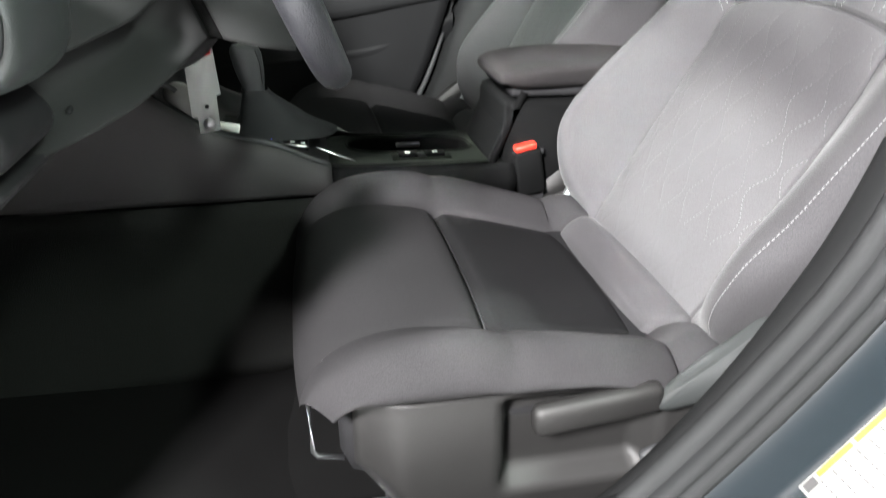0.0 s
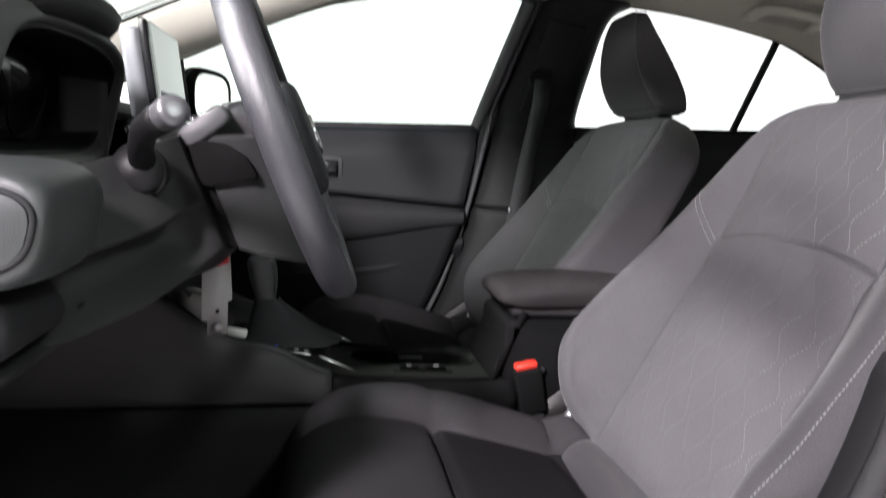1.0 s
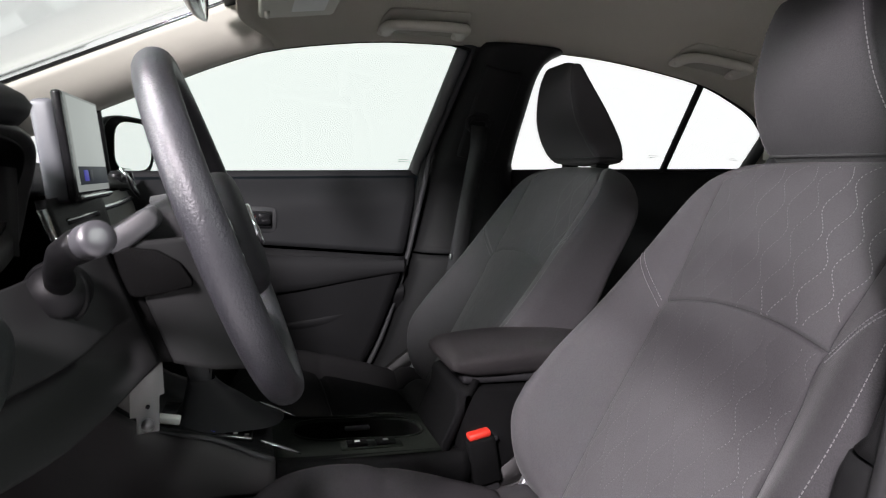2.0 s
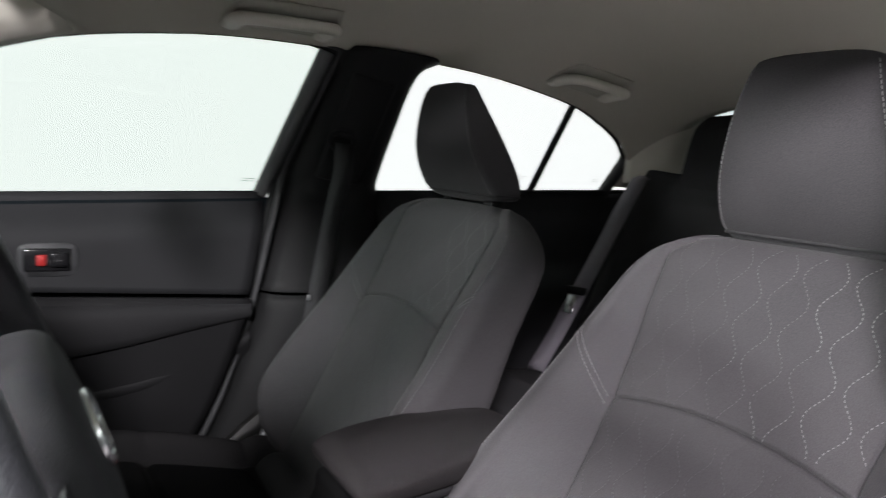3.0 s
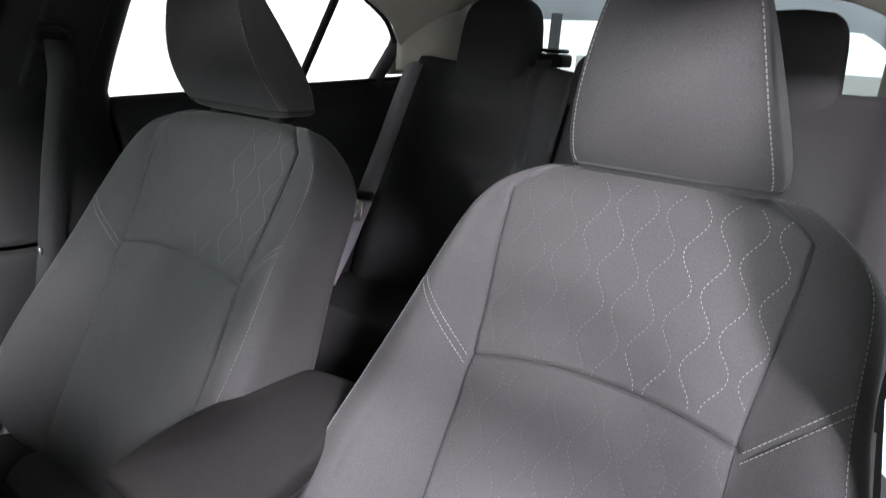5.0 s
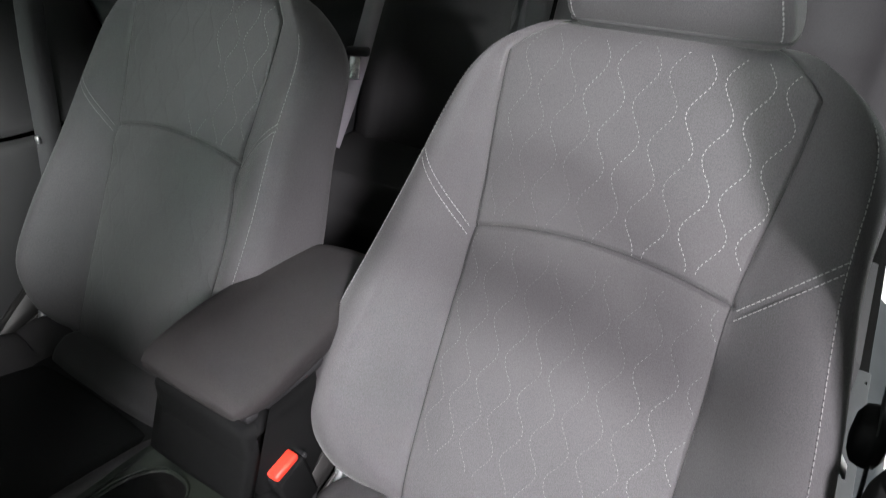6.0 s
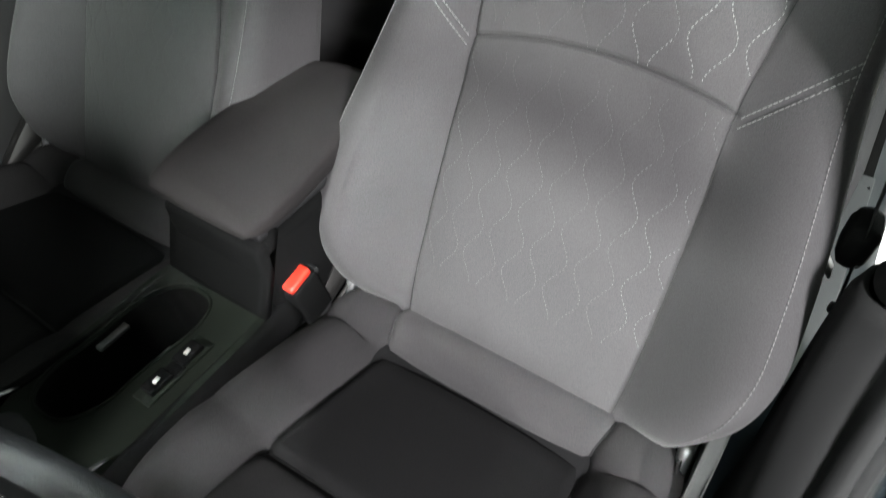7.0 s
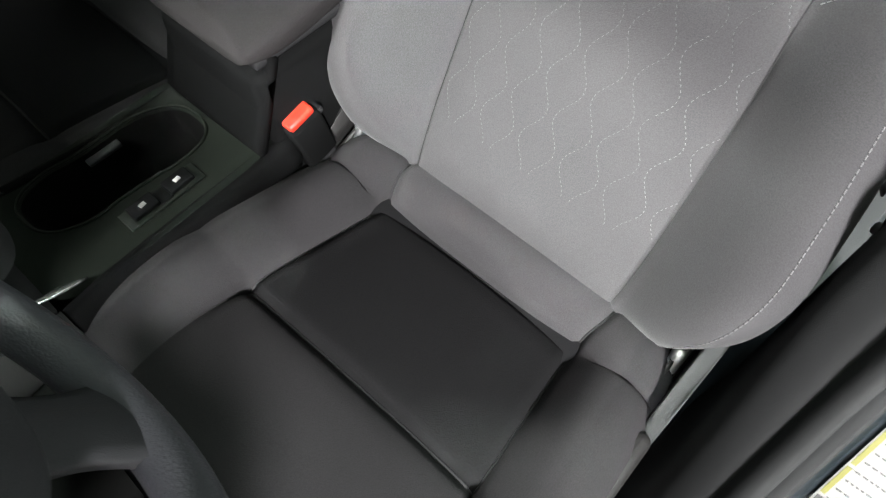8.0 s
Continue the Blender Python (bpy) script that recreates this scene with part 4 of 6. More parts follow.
def front_seat():
    seat = empty("front_seat", "dark grey cloth driver's seat with quilted centre and light stitching", "car seat", "front seats", at=(0.0, SC, 0.22))
    # backrest: quilted centre, two bolsters, hard back
    panel = part("backrest_panel", sheet(lambda s, f: back_front(s, f * min(back_inner(s), back_outer(s) * 0.86)), S_FINE, lin(-1, 1, 191)), QUILT, seat, "quilted grey cloth with wavy light stitching")
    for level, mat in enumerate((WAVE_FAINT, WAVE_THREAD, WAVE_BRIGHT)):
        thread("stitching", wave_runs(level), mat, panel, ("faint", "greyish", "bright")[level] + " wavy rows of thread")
    for sd, nm in ((1, "inboard"), (-1, "outboard")):
        def bolster(s, v, sd=sd):
            wi, wo = min(back_inner(s), back_outer(s) * 0.86), back_outer(s)
            q = min(1.0, max(0.0, (s - 0.580) / 0.0662))
            thick = 0.050 * math.sqrt(max(0.0, 1 - q * q))
            if v <= 1.0:
                y = wi + (wo - wi) * v
                if sd < 0:
                    y += v * (0.014 * smooth(0.40, 0.57, s) - 0.024 * smooth(0.17, 0.0, s))
                return back_at(s, sd * y, back_lift(s, sd * (wi + (wo - wi) * v)))
            wide = 0.014 * smooth(0.40, 0.57, s) - 0.024 * smooth(0.17, 0.0, s) if sd < 0 else 0.0
            edge_off = back_lift(s, wo)
            w = v - 1.0
            y = wo + wide + 0.006 * math.sin(min(1, w) * math.pi)
            if w > 0.75:
                y = wo + wide - 0.05 * (w - 0.75) / 0.25
            lo = -0.05 - thick
            return back_at(s, sd * y, edge_off + (lo - edge_off) * min(1.0, w / 0.85))
        bol = part("bolster", sheet(bolster, S_ROWS, lin(0, 1, 25) + lin(1.1, 2, 10)), CLOTH, seat, "padded grey cloth side bolster")
        runs = []
        for shift in (-0.0055, 0.0055):
            pts = [back_front(0.362 + (y - 0.158) * 0.98 + shift, sd * y, 0.0006) for y in lin(0.160, 0.240, 40)]
            runs.append(stitches(pts, (0.0042, 0.0010, 0.0009), 0.0058, [NORMAL_BACK] * len(pts)))
        edge_pts = []
        for s in lin(0.0, 0.575, 160):
            y = back_inner(s) + (back_outer(s) - back_inner(s)) * (0.84 if sd < 0 else 0.97)
            tuck = 0.84 * (0.014 * smooth(0.40, 0.57, s) - 0.024 * smooth(0.17, 0.0, s)) if sd < 0 else 0.0
            edge_pts.append(back_at(s, sd * (y + tuck), back_lift(s, sd * y) + 0.0006))
        runs.append(stitches(edge_pts, (0.0040, 0.0009, 0.0008), 0.0060, [(NORMAL_BACK + Vector((0, sd * 0.7, 0))).normalized()] * len(edge_pts)))
        thread("stitching", runs, THREAD, bol, "rows of light edge stitching")
    def shell(s, f):
        q = min(1.0, max(0.0, (s - 0.580) / 0.0662))
        thick = 0.050 * math.sqrt(max(0.0, 1 - q * q))
        return back_at(s, f * (back_outer(s) - 0.045), -0.05 - thick - 0.01 * (1 - f * f) * (1 if s < 0.58 else 0))
    part("back_cover", thicken(sheet(shell, S_ROWS, lin(-1, 1, 21)), 0.004), CLOTH, seat, "dark cloth back cover")

    # dark cords laid in the grooves stand in for the shade in the seams
    for sd in (1, -1):
        part("seam", tube([back_front(s, sd * min(back_inner(s), back_outer(s) * 0.86), 0.0012) for s in S_ROWS[2:-6:2]], 0.0007, 6), SEAM, seat, "dark seam line")
    part("seam", tube([back_front(0.372 + 0.021 * (1 - (y / 0.156) ** 2), y, 0.0008) for y in lin(-0.153, 0.153, 40)], 0.0008, 6), SEAM, seat, "dark seam line")
    for p in (P_BACK, P_FRONT):
        part("seam", tube([cush_top(p, f * cush_inner(p), 0.0016) for f in lin(-1, 1, 30)], 0.0019, 6), SEAM, seat, "dark seam line")
    for sd in (1, -1):
        part("seam", tube([cush_top(p, sd * cush_inner(p), 0.0012) for p in lin(0.04, 0.60, 50)], lambda f: 0.0015 * (1 - f ** 4) + 0.0002, 6), SEAM, seat, "dark seam line")

    # cushion: recessed insert, front pad, rear roll and side bolsters
    cols = lin(-1, 1, 41)
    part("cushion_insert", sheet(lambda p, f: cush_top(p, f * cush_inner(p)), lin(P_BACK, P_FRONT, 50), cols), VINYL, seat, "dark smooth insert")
    part("front_pad", sheet(lambda p, f: cush_top(p, f * cush_inner(p)), lin(P_FRONT, 0.91, 60), cols), SHADED_PAD, seat, "cloth front pad, darkened as if in shade")
    part("rear_roll", sheet(lambda p, f: cush_top(p, f * cush_inner(p)), lin(0.0, P_BACK, 24), cols), CLOTH, seat, "grey cloth roll")
    for sd in (1, -1):
        def side(p, v, sd=sd):
            p = 0.91 * p * (1 - 0.075 * smooth(0.0, 0.95, v) * smooth(0.5, 1.0, p))
            wi, wo = cush_inner(p), cush_outer(p)
            if v <= 1:
                q = cush_at(p, sd * (wi + (wo - wi) * v), cush_lift(p, sd * (wi + (wo - wi) * v)))
            else:
                w = v - 1
                off = cush_lift(p, sd * wo)
                # the cover ends in a level hem over the side shield
                drop = min(0.062, max(0.014, cush_at(p, wo, off).z - 0.495))
                q = cush_at(p, sd * (wo + 0.010 * math.sin(w * math.pi) - 0.016 * w), off - drop * w)
            return q
        part("cushion_bolster", sheet(side, lin(0.0, 1.0, 70), lin(0, 1, 21) + lin(1.12, 2, 8)), SHADED_CUSHION, seat, "grey cloth cushion side, shade in its colour")
    part("cushion_base", rbox((0.44, 0.455, 0.11), (-0.062, SC, 0.420), 0.03), PLASTIC, seat)

    # headrest: slab tapering to the top, leaning forward, with stitched edges
    def head(u, a):
        # u from bottom to top; a round the slab
        z = 1.066 + 0.214 * u
        xf = interp(u, [(0, 0.474), (0.1, 0.454), (0.3, 0.428), (0.5, 0.415), (0.8, 0.413), (1, 0.422)])
        xr = interp(u, [(0, 0.545), (0.2, 0.540), (0.5, 0.510), (0.85, 0.465), (1, 0.447)])
        hw = interp(u, [(0, 0.108), (0.04, 0.1145), (0.15, 0.1135), (0.4, 0.103), (0.75, 0.085), (0.93, 0.074), (0.98, 0.070), (1.0, 0.066)])
        xm, dx = (xf + xr) / 2, (xr - xf) / 2
        c, s = math.cos(a), math.sin(a)
        hw += (0.011 if s < 0 else 0.005) * (1 - 0.4 * u)
        n = 0.26
        return (xm - dx * math.copysign(abs(c) ** n, c), SC - 0.006 + hw * math.copysign(abs(s) ** n, s), z + 0.004 * (1 - (s * s)) * u)
    ring = [i * math.tau / 72 for i in range(72)]

    def head_closed(k, a):
        # the outer rows round over into the top and the bottom
        if k < 0 or k > 1:
            e = -k if k < 0 else k - 1
            p = Vector(head(0 if k < 0 else 1, a))
            mid = Vector((0.512 if k < 0 else 0.434, SC, p.z))
            g = min(1.0, e)
            q = mid.lerp(p, math.sqrt(max(0.0, 1 - g * g)))
            q.z += (-0.013 if k < 0 else 0.006) * g
            return tuple(q)
        return head(k, a)
    rows = [-1, -0.8, -0.5, -0.25, -0.1] + lin(0, 1, 26) + [1.1, 1.25, 1.5, 1.75, 2.0]
    hr = part("headrest", sheet(head_closed, rows, ring, wrap=True), CLOTH, seat, "tapered grey cloth headrest")
    runs = []
    for sd in (1, -1):
        for ang in (0.78,):
            pts = [Vector(head(u, sd * ang)) + Vector((-0.0008, sd * 0.0006, 0)) for u in lin(0.03, 0.97, 60)]
            runs.append(stitches(pts, (0.0042, 0.0013, 0.0011), 0.0062, [Vector((-0.8, sd * 0.6, 0)).normalized()] * len(pts)))
    thread("stitching", runs, THREAD, hr, "light stitching down both front edges")
    part("seam", tube([head(0.02, a) for a in ring], 0.0028, 6, closed=True), SEAM, hr, "dark line round the base")
    for y in (-0.075, 0.075):
        part("headrest_post", tube([(0.505, SC + y, 1.03), (0.510, SC + y, 1.085)], 0.006, 12), STEEL, seat, "steel post")
        part("post_guide", rbox((0.035, 0.03, 0.014), (0.505, SC + y, 1.066), 0.005), PLASTIC, seat)

    # hinge brackets at the foot of the backrest
    for sd in (1, -1):
        part("hinge_bracket", rbox((0.055, 0.016, 0.04), (0.172, SC + sd * 0.248, 0.490), 0.006, Matrix.Rotation(radians(28), 3, "Y")), STEEL, seat, "bare steel bracket")
        outline = [(0.048, 0.470), (0.075, 0.462), (0.195, 0.478), (0.222, 0.545), (0.200, 0.585), (0.172, 0.572), (0.120, 0.520), (0.085, 0.498)]
        part("hinge_cover", prism(outline, SC + sd * 0.262, SC + sd * 0.280, "y", 0.006), HINGE if sd < 0 else SHIELD, seat, "dark grey-green plastic hinge cover")

    # plastic side shields
    for sd in (1, -1):
        def shield(u, v, sd=sd):
            x = -0.268 + 0.483 * u
            zt = interp(x, [(-0.268, 0.490), (-0.1, 0.490), (0.06, 0.486), (0.12, 0.495), (0.215, 0.535)])
            zl = interp(x, [(-0.268, 0.330), (-0.2, 0.285), (0.215, 0.285)])
            x += 0.10 * max(0.0, 0.45 - v) * (1 - u) ** 6
            bulge = 0.014 * math.sin(v * math.pi) * smooth(0, 0.1, u)
            dent = 0.030 * smooth(-0.112, -0.094, x) * smooth(0.085, 0.06, x) * smooth(0.34, 0.46, v) * smooth(0.97, 0.90, v)
            return (x, SC + sd * (0.248 + bulge - dent - 0.02 * (1 - smooth(0, 0.12, u))), zl + (zt - zl) * v)
        part("side_shield", thicken(sheet(shield, lin(0, 1, 60), lin(0, 1, 30)), 0.005), SHIELD, seat, "dark grey plastic side shield")
    part("height_lever", rbox((0.150, 0.024, 0.040), (-0.006, SC - 0.268, 0.472), 0.0155, Matrix.Rotation(radians(-6), 3, "Y"), 4), SHIELD, seat, "long grey height lever")
    part("recline_lever", rbox((0.12, 0.016, 0.034), (0.115, SC - 0.270, 0.405), 0.010, Matrix.Rotation(radians(-24), 3, "Y"), 3), PLASTIC_GREY, seat, "grey recline lever")
    for y in (-0.19, 0.19):
        part("rail", rbox((0.56, 0.04, 0.035), (-0.03, SC + y, 0.262), 0.006), STEEL, seat, "steel floor rail")
    for y in (-0.19, 0.19):
        part("riser", rbox((0.40, 0.03, 0.13), (-0.03, SC + y, 0.335), 0.01), PLASTIC, seat)
    part("front_bar", tube([(-0.302, SC - 0.195, 0.475), (-0.314, SC - 0.195, 0.465), (-0.313, SC - 0.195, 0.392), (-0.308, SC - 0.195, 0.384), (-0.278, SC - 0.195, 0.378)], 0.003, 8), STEEL, seat, "thin steel slide bar")
    return seat


# the same cloth darker still, for shade on the cushion's front
SHADED_PAD = material("shaded_front_cloth", (0.017, 0.0166, 0.0173), 0.9, grain=0.45, grain_size=760, vary=0.14, vary_size=14, weave=True, spec=0.04)
HINGE = material("hinge_cover_plastic", (0.024, 0.026, 0.026), 0.6, grain=0.4, grain_size=1000, vary=0.12, spec=0.15)
# three tones of one thread, with its sheen painted in
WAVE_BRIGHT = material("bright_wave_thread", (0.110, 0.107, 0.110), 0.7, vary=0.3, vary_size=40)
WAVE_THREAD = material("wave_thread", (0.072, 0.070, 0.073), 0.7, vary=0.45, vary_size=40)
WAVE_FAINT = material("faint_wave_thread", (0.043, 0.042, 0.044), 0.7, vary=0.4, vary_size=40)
driver_seat = front_seat()
other = copy_thing(driver_seat, Matrix.Translation((-0.027, 0.71, -0.008)) @ driver_seat.matrix_basis)
# the passenger's headrest is drawn up a little and its door-side bolster is slimmer at the foot
for bit in other.children:
    if bit.name.startswith("headrest"):
        bit.location += Vector((0.0, 0.010, 0.013))
        if "post" not in bit.name:
            bit.scale.y = 1.045
            bit.location.y -= 0.045 * (SC - 0.12)
    if bit.name.startswith(("bolster", "back_cover")):
        for piece in (bit, *bit.children):
            piece.data = piece.data.copy()
            for v in piece.data.vertices:
                out = v.co.y - SC - 0.158
                if out > 0:
                    v.co.y -= out * (1 - interp((v.co.z - BZ) / DZ, [(0.0, 0.58), (0.15, 0.62), (0.32, 0.85), (0.5, 1.12), (0.6, 1.15)]))
# the passenger seat's threads get darker copies, in place of the weaker light on them
for bit in other.children_recursive:
    for slot in bit.material_slots:
        if slot.material in (WAVE_BRIGHT, WAVE_THREAD, WAVE_FAINT, THREAD):
            dull = WAVE_THREAD if slot.material in (WAVE_BRIGHT, THREAD) else CLOTH
            slot.link = "OBJECT"
            slot.material = dull
tagged(other, "dark grey cloth passenger seat with quilted centre and light stitching")


# ---- belt buckle beside the driver ----
def buckle(x, y, z):
    root = empty("belt_buckle", "black seat belt buckle with a bright red release button", "belt buckle", at=(x, y, z - 0.08))
    tilt = Matrix.Rotation(radians(-12), 3, "Y")
    part("body", rbox((0.050, 0.030, 0.085), (x + 0.012, y, z - 0.045), 0.007, tilt), BOX, root)
    part("release_button", rbox((0.040, 0.022, 0.012), (x + 0.001, y - 0.001, z + 0.0005), 0.004, tilt), ORANGE, root, "bright red button")
    part("slot", rbox((0.012, 0.024, 0.010), (x + 0.028, y, z - 0.006), 0.003, tilt), GLOSS, root)
    part("stalk", rbox((0.030, 0.008, 0.14), (x + 0.045, y - 0.004, z - 0.14), 0.003, Matrix.Rotation(radians(-20), 3, "Y")), PLASTIC, root)


buckle(0.072, -0.094, 0.590)


# ---- front belts at the centre pillars ----
def pillar_belt(sgn):
    yt = glass_y(0.3, 1.19) - 0.085
    root = empty("seat_belt", "dark seat belt hanging from the centre pillar", "seat belt", "front seat belts", at=(0.27, sgn * yt, 0.8))
    part("guide_ring", tube([(0.292 + 0.030 * math.cos(a), sgn * (yt + 0.012), 1.165 + 0.020 * math.sin(a)) for a in [i * math.tau / 20 for i in range(20)]], 0.007, 8, closed=True, up=(0, 1, 0)), PLASTIC, root, "black belt guide")
    part("guide_cap", rbox((0.05, 0.02, 0.055), (0.300, sgn * (yt + 0.016), 1.20), 0.012), PLASTIC, root)
    lap = [(0.296, sgn * (yt + 0.006), 1.160), (0.293, sgn * (yt - 0.001), 1.10), (0.276, sgn * 0.634, 0.95), (0.255, sgn * 0.636, 0.80), (0.225, sgn * 0.640, 0.60), (0.22, sgn * 0.65, 0.36)]
    if sgn < 0:
        lap = [lap[0], (0.294, -0.615, 1.08), (0.298, -0.640, 0.95), (0.298, -0.652, 0.84), (0.297, -0.660, 0.777), (0.293, -0.674, 0.66), (0.290, -0.682, 0.55), (0.28, -0.684, 0.40)]
    part("webbing", strap(lap, (1, 0, 0.1), 0.047), WEB, root, "dark woven webbing")
    part("stop_button", rbox((0.008, 0.008, 0.014), (0.232 if sgn > 0 else 0.296, sgn * (0.630 if sgn > 0 else 0.669), 0.80 if sgn > 0 else 0.68), 0.003), STEEL, root)
    if sgn < 0:
        part("tongue_grip", rbox((0.050, 0.030, 0.052), (0.296, -0.656, 0.778), 0.013), PLASTIC, root, "black tongue grip")
        part("tongue_plate", rbox((0.020, 0.003, 0.040), (0.288, -0.638, 0.748), 0.001, Matrix.Rotation(radians(-35), 3, "X")), STEEL, root, "steel tongue")
    return root


pillar_belt(1)
pillar_belt(-1)


# ---- rear seat ----
def rear_seat():
    root = empty("rear_bench", "cloth rear bench with raised headrests, darkened as if in shade", "rear seat", at=(1.0, 0, 0.4))

    def prof(s):
        return interp(s, [(0, 1.09), (0.3, 1.16), (0.7, 1.285), (1, 1.355)]), interp(s, [(0, 0.50), (0.3, 0.70), (0.7, 0.99), (1, 1.150)])

    for y0, y1, nm in ((0.135, 0.665, "passenger"), (-0.125, 0.125, "middle"), (-0.665, -0.135, "driver")):
        def back(s, f, y0=y0, y1=y1):
            x, z = prof(min(1, s))
            y = y0 + (y1 - y0) * f
            e = 1 - abs(2 * f - 1) ** 5
            puff = 0.035 * e * (1 - 0.5 * smooth(0.8, 1.0, s))
            if y1 - y0 > 0.4:
                puff += 0.020 * math.exp(-(((abs(2 * f - 1) - 0.72) / 0.16) ** 2))
            puff -= 0.008 * math.exp(-(((s - 0.52 - 0.02 * (1 - (2 * f - 1) ** 2)) / 0.012) ** 2)) * (1 if abs(2 * f - 1) < 0.6 else 0)
            if y1 - y0 > 0.4:
                g = abs(f - 0.47) - (0.33 - 0.10 * smooth(0.55, 1.0, s))
                puff -= 0.007 * math.exp(-((g / 0.014) ** 2)) + 0.004 * smooth(0.0, 0.05, -g)
            over = max(0.0, s - 1)
            return (x - puff * 0.92 * (1 - over * 5) + over * 0.35, y, z + puff * 0.35 - over * 0.16)
        part("backrest", thicken(sheet(back, lin(0, 1, 46) + [1.03, 1.08, 1.16], lin(0, 1, 36)), 0.04), SHADED_REAR_CLOTH, root)
    for y0, y1 in ((0.012, 0.68), (-0.68, -0.012)):
        def seat(s, f, y0=y0, y1=y1):
            x = 1.14 - 0.42 * min(1, s)
            y = y0 + (y1 - y0) * f
            e = 1 - abs(2 * f - 1) ** 8
            z = 0.525 + 0.055 * s * e - 0.09 * smooth(0.86, 1.0, s) + 0.010 * e
            if s > 1:
                z -= (s - 1) * 0.5
            return (x, y, z)
        part("cushion", thicken(sheet(seat, lin(0, 1, 40) + [1.1, 1.3], lin(0, 1, 30)), 0.04), SHADED_REAR_CLOTH, root)

    def hrest(name, yc, wide, zt, zb):
        def fn(u, a):
            z = zb + (zt - zb) * u
            hw = wide * interp(u, [(0, 1.12), (0.5, 1.04), (0.8, 0.96), (0.94, 0.82), (1, 0.62)])
            xm = 1.375 + 0.02 * u
            dx = 0.055 * interp(u, [(0, 1.1), (0.8, 0.9), (1, 0.45)])
            c, s = math.cos(a), math.sin(a)
            return (xm - dx * math.copysign(abs(c) ** 0.5, c), yc + hw * math.copysign(abs(s) ** 0.45, s), z)

        def closed(k, a):
            if k <= 1:
                return fn(k, a)
            p = Vector(fn(1, a))
            m = Vector((1.395, yc, zt + 0.006))
            return tuple(p.lerp(m, k - 1))
        part(name, sheet(closed, lin(0, 1, 24) + [1.3, 1.6, 0.999 + 1], [i * math.tau / 40 for i in range(40)], wrap=True), SHADED_REAR_CLOTH, root, "cloth headrest, darkened like the bench")
    hrest("headrest", 0.382, 0.112, 1.328, 1.10)
    hrest("headrest", -0.358, 0.100, 1.318, 1.10)
    hrest("headrest", 0.015, 0.128, 1.205, 1.07)
    part("buckle", rbox((0.03, 0.05, 0.06), (1.02, 0.30, 0.565), 0.008), PLASTIC, root)
    part("buckle", rbox((0.03, 0.05, 0.06), (1.05, 0.22, 0.57), 0.008), PLASTIC, root)
    return root


rear_seat()


def rear_belt():
    root = empty("seat_belt", "pale grey rear seat belt hanging beside the bench", "seat belt", "rear seat belts", at=(1.0, 0.55, 0.6))
    pts = [(1.36, 0.625, 1.150), (1.285, 0.606, 1.13), (1.195, 0.575, 1.05), (1.10, 0.552, 0.93), (1.0, 0.538, 0.79), (0.95, 0.552, 0.68), (0.905, 0.575, 0.575), (0.93, 0.60, 0.55)]
    fine = []
    for i in range(len(pts) - 1):
        for k in range(4):
            fine.append(Vector(pts[i]).lerp(Vector(pts[i + 1]), k / 4))
    fine.append(Vector(pts[-1]))
    part("webbing", strap(fine, (-0.45, 0.9, 0), 0.048), WEB_GREY, root, "grey woven webbing")
    part("tongue_grip", rbox((0.024, 0.060, 0.022), (0.992, 0.536, 0.805), 0.006, Matrix.Rotation(radians(20), 3, "Z")), PLASTIC, root, "black tongue grip")
    part("tongue_plate", rbox((0.004, 0.028, 0.055), (0.972, 0.534, 0.768), 0.001, Matrix.Rotation(radians(22), 3, "Z") @ Matrix.Rotation(radians(28), 3, "Y")), CHROME, root, "bright steel tongue")
    return root


rear_belt()
middle = empty("seat_belt", "dark rear belt lying over the bench backrest", "seat belt", "rear seat belts", at=(1.3, 0.2, 1.0))
part("webbing", strap([(1.37, 0.235, 1.175), (1.32, 0.232, 1.13), (1.265, 0.225, 1.03), (1.20, 0.205, 0.90), (1.14, 0.17, 0.75), (1.08, 0.12, 0.60)], (0, 1, 0), 0.046), WEB, middle)
guide = empty("belt_guide", "black plastic belt outlets on the parcel shelf", "belt outlet", at=(1.42, 0.22, 1.14))
part("outlet", rbox((0.08, 0.075, 0.035), (1.43, 0.235, 1.175), 0.008), PLASTIC, guide)
part("outlet_cap", rbox((0.06, 0.06, 0.012), (1.43, 0.235, 1.20), 0.005), GLOSS, guide)


# ---- centre console ----
def console_edge(x):
    return interp(x, [(-0.75, 0.80), (-0.56, 0.745), (-0.50, 0.700), (-0.432, 0.650), (-0.347, 0.622), (-0.258, 0.578), (-0.15, 0.568), (0.0, 0.566), (0.05, 0.566)])


